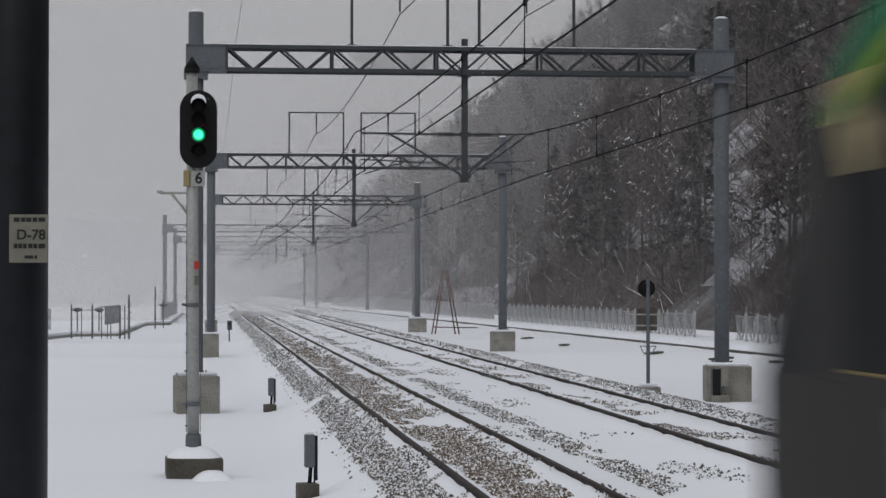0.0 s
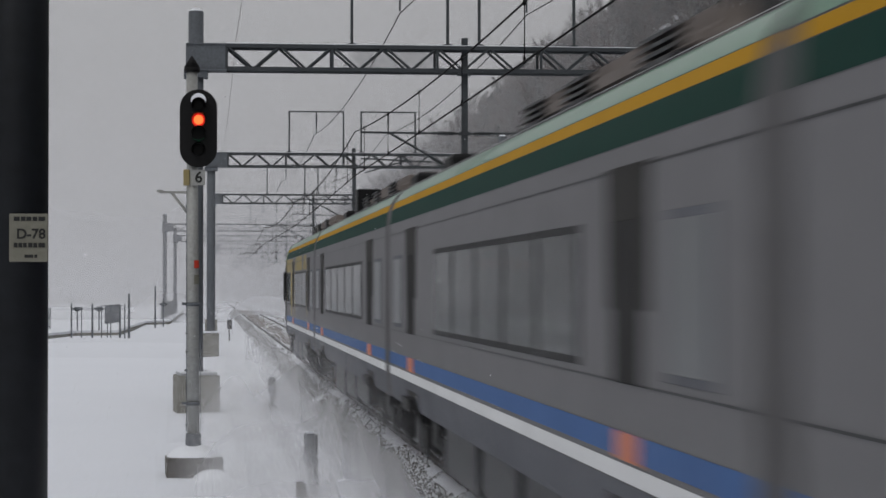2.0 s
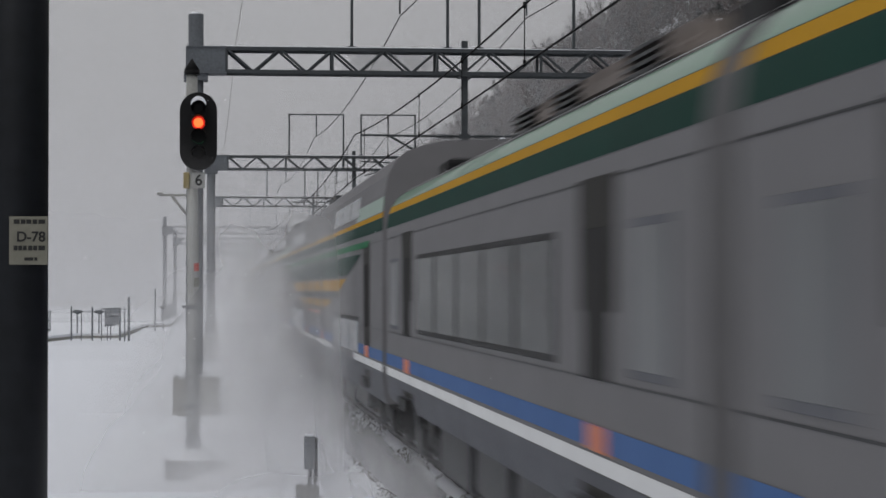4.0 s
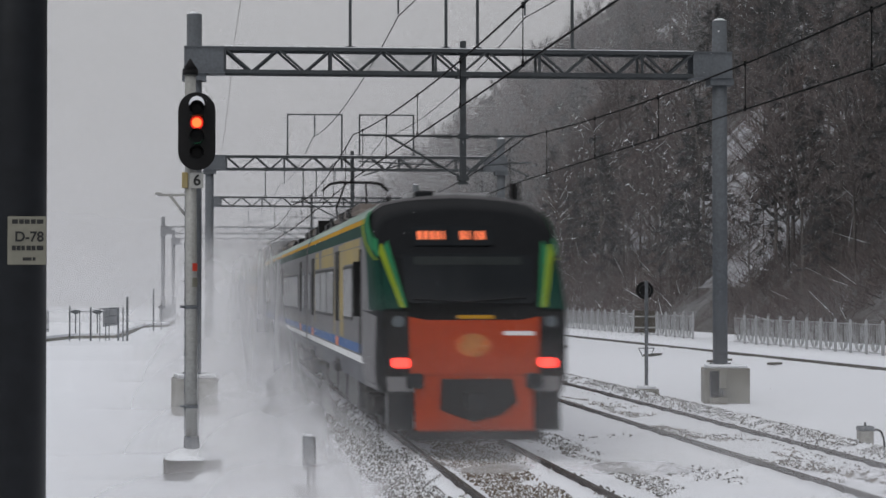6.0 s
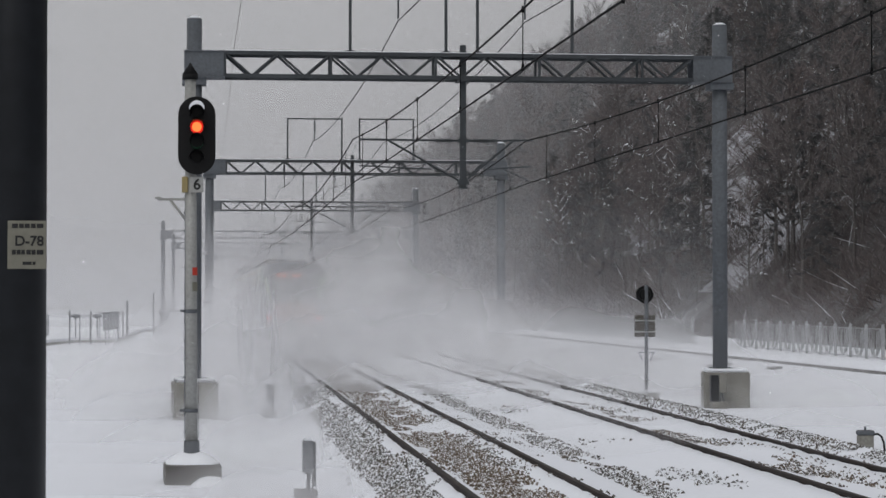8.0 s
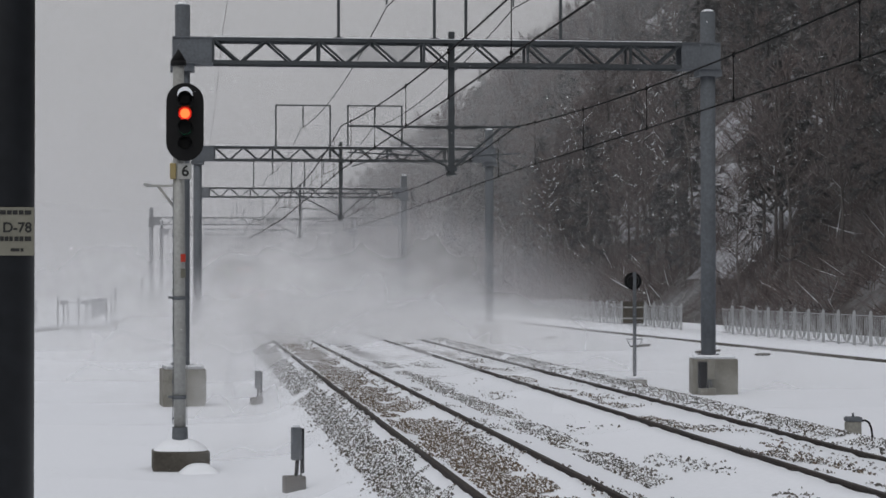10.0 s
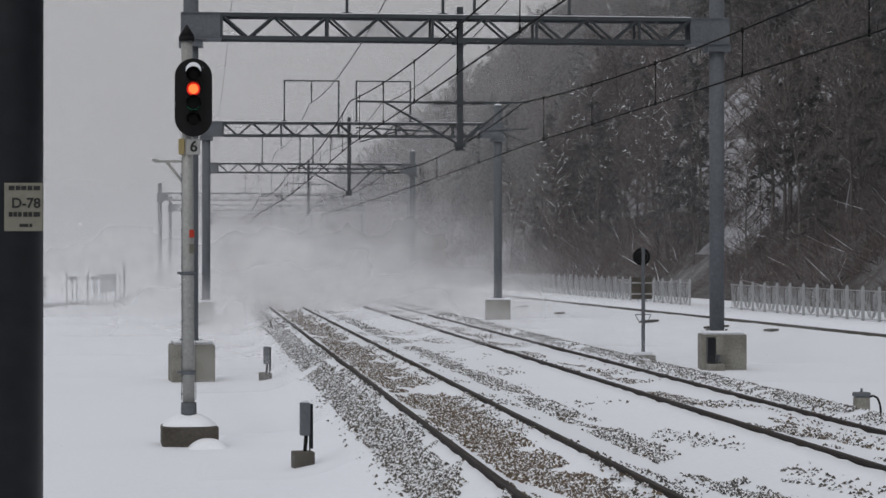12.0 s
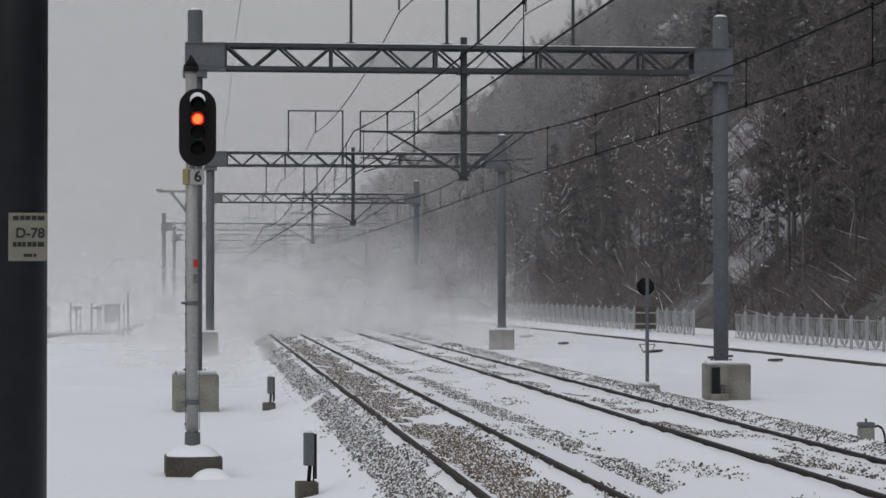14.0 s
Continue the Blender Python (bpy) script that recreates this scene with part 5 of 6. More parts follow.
def bogie(yc):
    bm = B()
    for s in (-1, 1):
        box(bm, min(s * 0.95, s * 1.15), max(s * 0.95, s * 1.15), yc - 1.6, yc + 1.6, 0.42, 0.62)
        for dy in (-1.05, 1.05):
            box(bm, min(s * 1.0, s * 1.22), max(s * 1.0, s * 1.22), yc + dy - 0.2, yc + dy + 0.2, 0.3, 0.62)
        box(bm, min(s * 1.0, s * 1.2), max(s * 1.0, s * 1.2), yc - 0.35, yc + 0.35, 0.5, 0.84)
    box(bm, -0.9, 0.9, yc - 0.3, yc + 0.3, 0.4, 0.8)
    bg = part("bogie", bm, BLACK, train, "dark snow-caked bogie")
    for dy in (-1.05, 1.05):
        bm = B()
        for s in (-1, 1):
            rod(bm, (s * 0.72, yc + dy, 0.43), (s * 0.85, yc + dy, 0.43), 0.43, 0.41, 24)
        rod(bm, (-0.72, yc + dy, 0.43), (0.72, yc + dy, 0.43), 0.08, 0.08, 10)
        part("wheelset", bm, DARK, bg)


def pantograph(yc):
    bm = B()
    box(bm, -0.7, 0.7, yc - 0.9, yc + 0.9, 3.72, 3.8)
    for x in (-0.45, 0.45):
        rod(bm, (x, yc - 0.7, 3.8), (x * 0.9, yc + 0.9, 4.45), 0.035, 0.03, 6)
        rod(bm, (x * 0.9, yc + 0.9, 4.45), (x * 0.6, yc - 0.4, 5.02), 0.028, 0.025, 6)
        for dy in (-0.7, 0.7):
            rod(bm, (x * 1.3, yc + dy, 3.64), (x * 1.3, yc + dy, 3.98), 0.09, 0.06, 10)
    for dy in (-0.55, -0.25):
        path(bm, [(-0.85, yc + dy, 4.85), (-0.65, yc + dy, 5.03), (-0.4, yc + dy, 5.07), (0.4, yc + dy, 5.07), (0.65, yc + dy, 5.03), (0.85, yc + dy, 4.85)], 0.03, 6)
    box(bm, -1.0, -0.5, yc - 1.7, yc - 1.2, 3.62, 4.05)
    box(bm, -0.9, 0.9, yc + 1.2, yc + 1.8, 3.64, 3.95)
    return part("pantograph", bm, BLACK, train, "raised dark pantograph with roof gear")


def folded_pantograph(yc):
    bm = box(B(), -0.95, 0.95, yc - 1.4, yc - 0.7, 3.7, 4.2)
    box(bm, -0.7, 0.7, yc - 0.7, yc + 1.2, 3.7, 3.84)
    for x in (-0.6, 0.6):
        rod(bm, (x, yc - 0.6, 4.05), (x, yc + 1.3, 4.1), 0.05, 0.05, 6)
        for dy in (-0.3, 0.9):
            rod(bm, (x, yc + dy, 3.74), (x, yc + dy, 4.05), 0.1, 0.07, 10)
    for dy in (0.9, 1.2):
        path(bm, [(-0.85, yc + dy, 4.0), (-0.6, yc + dy, 4.16), (0.6, yc + dy, 4.16), (0.85, yc + dy, 4.0)], 0.035, 6)
    return part("folded_pantograph", bm, BLACK, train, "folded black pantograph with roof gear")


for c in range(CARS):
    y1 = -JOINTS[c] - (0.34 if c else 0.0)
    y0 = -JOINTS[c + 1] + (0.34 if c < CARS - 1 else 0.0)
    tall = c in (3, 4)
    half = TALL if tall else HALF
    ends = c in (0, CARS - 1)
    flip = c == CARS - 1
    ya, yb = (y0 + 2.4 if flip else y0), (y1 - 2.4 if c == 0 else y1)
    length = y1 - y0
    car = part("car_body", prism(B(), loop(half), ya, yb), SILVER, train, "silver grey double-deck railway carriage" if tall else "silver grey railway carriage")
    z_top = 3.36
    if not tall:
        for sd in (-1, 1):
            part("green_roof_band", band(B(), half, 3.425, 3.62, ya, yb, sides=(sd,)), ROOFGREEN, car, "glossy green roof edge")
        for sd in (-1, 1):
            part("gutter", band(B(), half, 3.625, 3.645, ya, yb, 0.03, sides=(sd,)), FENCE, car, "pale gutter strip")
    else:
        for sd in (-1, 1):
            part("green_roof_band", band(B(), half, 3.395, 3.6, (yb - 5.5 if c == 3 else ya), (yb if c == 3 else ya + 5.5), sides=(sd,)), ROOFGREEN, car, "glossy green band")
    for sd in (-1, 1):
        part("yellow_stripe", band(B(), half, *((3.315, 3.385) if tall else (3.33, 3.42)), ya, yb, sides=(sd,)), YELLOW, car, "yellow stripe")
    for sd in (-1, 1):
        part("dark_green_band", band(B(), half, 3.135, 3.31 if tall else 3.325, ya, yb, sides=(sd,)), TEAL, car, "deep green band")
    for sa, sb in ((ya, ya + 6.2), (yb - 7.0, yb)) if tall else ((ya, yb),):
        for sd in (-1, 1):
            part("blue_stripe", band(B(), half, 1.32, 1.47, sa, sb, sides=(sd,)), BLUE, car, "blue stripe")
        for sd in (-1, 1):
            part("white_stripe", band(B(), half, 1.18, 1.285, sa, sb, sides=(sd,)), WHITE, car, "white stripe")
    for sd in (-1, 1):
        part("skirt", band(B(), half, half[1][1] + 0.005, 1.17, ya, yb, sides=(sd,)), SKIRT, car, "grey skirt panel")
    for z, sd in itertools.product((2.985, 1.75), (-1, 1)):
        part("seam", band(B(), half, z, z + 0.014, ya, yb, 0.004, (sd,)), DARK, car, "thin dark body seam")

    def at(u):
        """A place u metres from the cab or outer end of this car."""
        return y0 + u if flip else y1 + (1.6 if c == 0 else 0.0) - u

    if not tall:
        doors = (9.1, 18.5) if ends else (3.1, length - 3.05)
        for u in doors:
            door(car, half, at(u))
        if ends:
            panes = [(4.8, 7.3), (10.3, 12.6), (12.7, 15.0), (15.1, 17.3), (19.7, 20.6)]
            lo_, hi_ = sorted((at(2.75), at(3.25)))
            for sd in ((-1,), (1,)):
                cd = part("cab_door", slab(lo_, hi_, 1.3, 2.95, half, -0.01, 0.01, sd), DOOR, car, "narrow grey cab door")
                part("cab_door_glass", slab(lo_ + 0.06, hi_ - 0.06, 1.95, 2.8, half, 0.0, 0.016, sd), DOORGLASS, cd, "dark cab door window")
        else:
            first = 5.9 if c == 2 else 4.5
            st = (length - 4.6 - first) / 5
            panes = [(0.75, 1.9)] + [(first + k * st, first + (k + 1) * st - 0.12) for k in range(5)] + [(length - 1.9, length - 0.75)]
        for a_, b_ in panes:
            lo_, hi_ = sorted((at(a_), at(b_)))
            for sd in ((-1,), (1,)):
                small = b_ - a_ < 1.3
                wd = part("window", slab(lo_, hi_, 1.8, 2.72, half, -0.01, 0.01, sd), SKIRT if small else BLACK, car, "grey-framed end window" if small else "dark rubber-framed window")
                # end panes carry a faint reflection as plain grey base colour
                part("pane", slab(lo_ + 0.05, hi_ - 0.05, 1.85, 2.67, half, 0.0, 0.014, sd), ENDGLASS if small else DIMGLASS, wd, "pane with a grey reflection in its colour" if small else "tinted pane")
        if ends:
            for a_, b_, z0_, z1_, sl in ((3.4, 7.2, 2.74, 3.12, -0.6), (7.35, 8.35, 1.5, 3.1, -0.2), (9.85, 10.2, 1.5, 3.1, 0.1), (10.3, 15.0, 2.75, 3.12, 0.8), (3.4, 4.6, 1.9, 2.72, 0.5), (15.6, 17.6, 2.75, 3.1, 0.9), (17.5, 17.8, 1.6, 2.74, 0.2)):
                lo_, hi_ = sorted((at(a_), at(b_)))
                for sd in ((-1,), (1,)):
                    part("sand_patch", band(B(), half, z0_, z1_, lo_, hi_, 0.003, sd, sl, -sl), BEIGE, car, "sand yellow painted patch")
    else:
        for u in (3.3, length - 3.1):
            door(car, half, at(u))
        for a_, b_ in ((7.6, 9.8), (9.95, 12.15), (12.3, 14.5)):
            lo_, hi_ = sorted((at(a_), at(b_)))
            for sd in ((-1,), (1,)):
                part("upper_window", slab(lo_, hi_, 3.46, 3.8, half, -0.01, 0.012, sd), PALEGLASS, car, "pale upper deck window")
                wd = part("lower_window", slab(lo_, hi_, 1.3, 1.82, half, -0.01, 0.012, sd), PALEGLASS, car, "pale lower deck window")
                part("window_top", slab(lo_, hi_, 1.825, 1.885, half, -0.005, 0.02, sd), BLACK, wd, "dark window head")
        for k in range(5):
            for sd in (-1, 1):
                part("end_vent", slab(min(at(4.9), at(6.1)), max(at(4.9), at(6.1)), 2.02 + 0.09 * k, 2.07 + 0.09 * k, half, -0.02, 0.004, (sd,)), SKIRT, car, "grey ventilation slat")
        joint = ya if c == 3 else yb
        g = 1 if c == 3 else -1
        # bottom edge's reach along the car, and the lean of the tip
        for z0_, z1_, ext, sl, mt, nm in ((2.95, 3.045, 16.8, 4, GREEN, "green_stripe"), (2.56, 2.87, 11.9, 11, TEAL, "deep_green_stripe"), (2.29, 2.5, 9.4, 10.5, YELLOW, "yellow_flash"), (2.185, 2.24, 8.0, 15, TEAL, "thin_green_stripe"),
                                         (1.975, 2.12, 5.0, 15, YELLOW, "lower_yellow_flash"), (1.83, 1.875, 3.6, 12, AMBER, "red_orange_line")):
            lo_, hi_ = (joint, joint + ext) if g > 0 else (joint - ext, joint)
            for sd in (-1, 1):
                part(nm, band(B(), half, z0_, z1_, lo_, hi_, 0.016, (sd,), 0.0 if g > 0 else -sl, sl if g > 0 else 0.0), mt, car, nm.replace("_", " ") + " tapering along the body")
        bm = B()
        for k in range(14):
            box(bm, -1.16, -0.9, at(1.0 + 0.16 * k) - 0.04, at(1.0 + 0.16 * k) + 0.04, 4.08, 4.3)
        part("roof_louvre", bm, DARK, car, "dark roof louvres")
    if not tall:
        u0, u1 = (11.8, 19.6) if ends else (9.4, 16.8)
        lo_, hi_ = sorted((at(u0), at(u1)))
        unit = part("roof_unit", bevel(box(B(), -0.98, 0.98, lo_, hi_, 3.6, 4.0), 0.16, 3), ROOFG, car, "dull beige-grey roof air unit with louvres")
        for side_ in (-1, 1):
            for e0 in (u0 + 0.3, u0 + 2.6, u1 - 1.6):
                for k in range(5):
                    a_, b_ = sorted((at(e0), at(e0 + 1.2)))
                    part("louvre", box(B(), side_ * 1.0 - 0.03, side_ * 1.0 + 0.03, a_, b_, 3.66 + 0.055 * k, 3.685 + 0.055 * k), DARK, unit, "dark louvre slot")
        for u in (3.6, 7.2):
            bm = bevel(box(B(), -0.55, -0.25, at(u) - 0.3, at(u) + 0.3, 3.7, 3.88), 0.03)
            part("roof_vent", bm, DARK, car)
        if not ends:
            for u in (2.2, 18.3):
                part("roof_switchgear", bevel(box(B(), -0.9, 0.9, at(u) - 0.5, at(u) + 0.5, 3.7, 3.93), 0.05), BLACK, car, "black roof switchgear")
    for u in (3.2, 16.9):
        bogie(y1 - u - (2.3 if c == 0 and u < 5 else 0.5) if not flip else y0 + u + (2.3 if u < 5 else 0.5))
    for k, (u0, u1) in enumerate(((5.6, 8.4), (8.9, 11.3), (11.7, 14.6))):
        part("underfloor_case", bevel(box(B(), -1.28, 1.28, min(at(u0), at(u1)), max(at(u0), at(u1)), 0.3 + 0.06 * k, 0.83), 0.04), DARK, car, "dark equipment case")
    if c < CARS - 1:
        bm = box(B(), -0.95, 0.95, y0 - 0.69, y0 + 0.01, 0.95, 3.5)
        part("gangway", bm, BLACK, train, "black rubber gangway bellows")
pantograph(-JOINTS[7] + 4.6)
folded_pantograph(-25.4)
cab(FRONT, 1)
cab(-TRAIN_LEN, -1)


def head_y(t):
    return 9.7 + 29.9 * t + 0.185 * t * t
# ------------------------------------------------------------------ snow in the air

def powder_haze_material(name, peak, scale, low=0.8, white=0.87):
    """Fine powder, and the sheets that stand in for haze: soft thin veils whose density follows each piece's own centre
    and a broken noise.
    """
    m = bpy.data.materials.new(name)
    m.use_nodes = True
    n, l = m.node_tree.nodes, m.node_tree.links
    n.remove(n["Principled BSDF"])
    d, tl, mx = n.new("ShaderNodeBsdfDiffuse"), n.new("ShaderNodeBsdfTranslucent"), n.new("ShaderNodeMixShader")
    d.inputs["Color"].default_value = tl.inputs["Color"].default_value = (white, white, white + 0.015, 1)
    l.new(d.outputs[0], mx.inputs[1])
    l.new(tl.outputs[0], mx.inputs[2])
    at, co, nz = n.new("ShaderNodeAttribute"), n.new("ShaderNodeTexCoord"), n.new("ShaderNodeTexNoise")
    at.attribute_name = "powder"
    nz.inputs["Scale"].default_value, nz.inputs["Detail"].default_value = scale, 4
    l.new(co.outputs["Object"], nz.inputs["Vector"])
    ramp = n.new("ShaderNodeMapRange")
    ramp.inputs["From Min"].default_value, ramp.inputs["From Max"].default_value = 0.36, 0.62
    ramp.inputs["To Min"].default_value, ramp.inputs["To Max"].default_value = low * peak, 1.1 * peak
    l.new(nz.outputs["Fac"], ramp.inputs["Value"])
    soft = n.new("ShaderNodeMapRange")
    l.new(at.outputs["Fac"], soft.inputs["Value"])
    mul = n.new("ShaderNodeMath")
    mul.operation = "MULTIPLY"
    l.new(soft.outputs[0], mul.inputs[0])
    l.new(ramp.outputs[0], mul.inputs[1])
    tr, out = n.new("ShaderNodeBsdfTransparent"), n.new("ShaderNodeMixShader")
    l.new(mul.outputs[0], out.inputs[0])
    l.new(tr.outputs[0], out.inputs[1])
    l.new(mx.outputs[0], out.inputs[2])
    l.new(out.outputs[0], n["Material Output"].inputs["Surface"])
    return m




def flake_material():
    m = bpy.data.materials.new("snow_flake")
    m.use_nodes = True
    n, l = m.node_tree.nodes, m.node_tree.links
    n.remove(n["Principled BSDF"])
    d, tl, mx = n.new("ShaderNodeBsdfDiffuse"), n.new("ShaderNodeBsdfTranslucent"), n.new("ShaderNodeMixShader")
    d.inputs["Color"].default_value = tl.inputs["Color"].default_value = (0.93, 0.93, 0.945, 1)
    l.new(d.outputs[0], mx.inputs[1])
    l.new(tl.outputs[0], mx.inputs[2])
    l.new(mx.outputs[0], n["Material Output"].inputs["Surface"])
    return m


FLAKE = flake_material()
HAZE = powder_haze_material("haze_white", 1.0, 0.02, 0.8, 0.78)


def flakes(name, pos, size, rng):
    n = len(pos)
    a = rng.normal(0, 1, (n, 3))
    a /= np.linalg.norm(a, axis=1, keepdims=True)
    b = np.cross(a, rng.normal(0, 1, (n, 3)))
    b /= np.linalg.norm(b, axis=1, keepdims=True)
    s = size * (0.6 + 0.8 * rng.random((n, 1)))
    v = np.stack([pos + a * s * 0.62, pos - a * s * 0.31 + b * s * 0.54, pos - a * s * 0.31 - b * s * 0.54], 1).reshape(-1, 3)
    return mesh_np(name, v, np.arange(3 * n).reshape(-1, 3), [FLAKE])


rng = np.random.default_rng(17)


def snowfall(count, x0, x1, y0, y1, z0, z1, size, settle=0.0):
    """Flakes through a block of air; settle: the height over which they thin out."""
    u = rng.random((count, 3))
    if settle:
        u[:, 2] = np.clip(rng.exponential(settle / (z1 - z0), count), 0, 1)
    pos = u * np.array([x1 - x0, y1 - y0, z1 - z0]) + np.array([x0, y0, z0])
    return tagged(new("falling_snow", flakes("falling_snow", pos, size, rng)), "fine snow falling through the grey air", "snowfall", kind="stuff")


snowfall(700, -4, 9, 16, 45, -0.5, 7, 0.012)
snowfall(9000, -10, 34, 45, 120, -0.5, 18, 0.016)


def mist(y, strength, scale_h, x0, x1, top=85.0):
    """An upright see-through sheet standing in for haze, thickest near the ground, thinning upwards to nothing."""
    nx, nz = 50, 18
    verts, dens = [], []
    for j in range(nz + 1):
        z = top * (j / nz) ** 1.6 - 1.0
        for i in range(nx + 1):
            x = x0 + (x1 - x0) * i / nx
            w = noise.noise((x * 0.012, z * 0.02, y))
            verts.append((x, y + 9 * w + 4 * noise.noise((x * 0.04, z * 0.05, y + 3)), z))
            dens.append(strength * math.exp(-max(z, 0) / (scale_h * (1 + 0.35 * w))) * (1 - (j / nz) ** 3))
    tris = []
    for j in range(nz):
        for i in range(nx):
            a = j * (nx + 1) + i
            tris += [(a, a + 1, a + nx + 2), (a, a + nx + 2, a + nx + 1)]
    me = mesh_np("haze_sheet", np.array(verts), np.array(tris), [HAZE])
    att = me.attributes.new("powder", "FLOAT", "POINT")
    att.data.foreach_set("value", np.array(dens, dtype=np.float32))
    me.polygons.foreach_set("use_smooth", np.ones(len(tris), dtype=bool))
    return tagged(new("haze_sheet", me), "thin see-through sheet standing in for haze over the distance", "snow mist", "curtains of falling snow", "stuff")


# a row of whitish sheets stands in for the haze, denser with distance
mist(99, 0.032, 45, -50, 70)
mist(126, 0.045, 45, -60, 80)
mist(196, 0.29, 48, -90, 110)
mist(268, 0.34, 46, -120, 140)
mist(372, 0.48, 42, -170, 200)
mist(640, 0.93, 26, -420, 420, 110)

POWDER = powder_haze_material("blown_powder_snow", 1.0, 0.22, 0.55)


def veil_mesh(us, vs, place_, density):
    """A soft rolling bank of powder over a grid of (u, v)."""
    nu = len(us)
    verts = [place_(u, v) for v in vs for u in us]
    dens = [max(0.0, min(0.95, density(u, v))) for v in vs for u in us]
    tris = []
    for j in range(len(vs) - 1):
        for i in range(nu - 1):
            q = j * nu + i
            if max(dens[q], dens[q + 1], dens[q + nu], dens[q + nu + 1]) > 0.02:
                tris += [(q, q + 1, q + nu + 1), (q, q + nu + 1, q + nu)]
    me = mesh_np("snow_cloud", np.array(verts), np.array(tris), [POWDER])
    att = me.attributes.new("powder", "FLOAT", "POINT")
    att.data.foreach_set("value", np.array(dens, dtype=np.float32))
    me.polygons.foreach_set("use_smooth", np.ones(len(tris), dtype=bool))
    return me


def fade(s):
    s = min(max(s, 0.0), 1.0)
    return s * s * (3 - 2 * s)


def wake_veil(seed, wide, tall, strength):
    us = [wide * (i / 40 - 0.5) for i in range(41)]
    vs = [-2.5 + 9.5 * (j / 24) for j in range(25)]

    def density(u, v):
        lump = 1 + 0.6 * noise.noise((u * 0.22, v * 0.3, seed)) + 0.35 * noise.noise((u * 0.6, v * 0.8, seed + 5))
        edge = fade((0.5 - abs(u) / wide) / 0.36)
        return strength * edge * math.exp(-(max(v, 0) / (tall * max(lump, 0.3) * (0.45 + 0.55 * edge))) ** 1.4) * fade((7.0 - v) / 3)

    return veil_mesh(us, vs, lambda u, v: (u, 1.6 * noise.noise((u * 0.25, v * 0.3, seed + 9)), v), density)


def side_veil(seed, strength, tall):
    """A flat plume beside the train: low behind its head, then rising, low again at its end."""
    us = [-165 * (i / 90) for i in range(91)]
    vs = [-1.2 + 6.0 * (j / 20) for j in range(21)]

    def density(u, v):
        h = 0.5 + tall * fade((-u - 5) / 45) * (1 - fade((-u - 62) / 48))
        lump = 1 + 0.5 * noise.noise((u * 0.12, v * 0.5, seed)) + 0.3 * noise.noise((u * 0.4, v * 1.2, seed + 5))
        return strength * fade(-u / 11) * fade((165 + u) / 35) * math.exp(-(max(v + 0.5, 0) / (h * max(lump, 0.3))) ** 1.3) * fade((4.8 - v) / 1.5)

    return veil_mesh(us, vs, lambda u, v: (-0.1 * v, u, v), density)


def cloud_mesh(count, sx, sy, sz, size, lumps):
    """A ragged bank of powder: flakes gathered round a few drifting lumps."""
    spread = np.array([sx, sy, sz])
    c = rng.normal(0, 0.75, (lumps, 3)) * spread
    w = rng.integers(0, lumps, count)
    pos = c[w] + rng.normal(0, 0.62, (count, 3)) * spread * (0.5 + 0.8 * rng.random((lumps, 1)))[w]
    return flakes("snow_cloud", pos, size, rng)


LOW = [cloud_mesh(8000, 0.7, 2.4, 0.42, 0.009, 9) for _ in range(2)]
HIGH = [cloud_mesh(20000, 1.6, 4.5, 0.85, 0.011, 14) for _ in range(3)]
PUFFS = []


def puff(mesh, rows, label):
    ob = tagged(new("snow_cloud", mesh), label, "snow cloud", "powder clouds whirled up by the train", "stuff")
    PUFFS.append((ob, rows))


def tail_y(t):
    return head_y(t) - TRAIN_LEN


TIMES = [0, 0.5, 1, 1.5, 2, 2.5, 3, 3.5, 4, 4.5, 5, 5.5, 6, 6.5, 7, 7.5, 8, 8.5, 9, 9.5, 10, 11, 12, 13, 14]
for k in range(8):
    ys = 0 - 88 * (k + rng.random()) / 8
    u, x0, ph = rng.uniform(17, 27), rng.uniform(1.2, 2.3), rng.random() * 6
    rows = []
    for t in TIMES:
        y = ys + u * min(t, 5.2) + (0 if t < 5.2 else u * 1.6 * (1 - math.exp(-(t - 5.2) / 1.6)))
        z = -0.66 + 0.6 * min(max(y, 0) / 60, 1) + 0.08 * math.sin(2 * t + ph) - max(0, t - 6.4) * 0.4
        rows.append((t, pose(x0 - 0.1 * t + 0.004 * y, y, z, 0, 0, 5 * math.sin(t + ph))))
    puff(LOW[k % 2], rows, "low streamer of powder snow beside the train")
for k in range(4):
    ys, u, x0 = -48 * k / 4, rng.uniform(18, 26), rng.uniform(-0.8, 1.6)
    rows = []
    for t in TIMES:
        y = ys + u * min(t, 5.2) + (0 if t < 5.2 else u * 2.0 * (1 - math.exp(-(t - 5.2) / 2.0)))
        z = -2.4 + 0.042 * min(max(y, 0), 105) - max(0, t - 9) * 0.15
        rows.append((t, pose(x0 - 0.1 * t, y, z, 0, 0, 4 * math.sin(t + k))))
    puff(HIGH[k % 3], rows, "billow of powder snow drifting off the train")
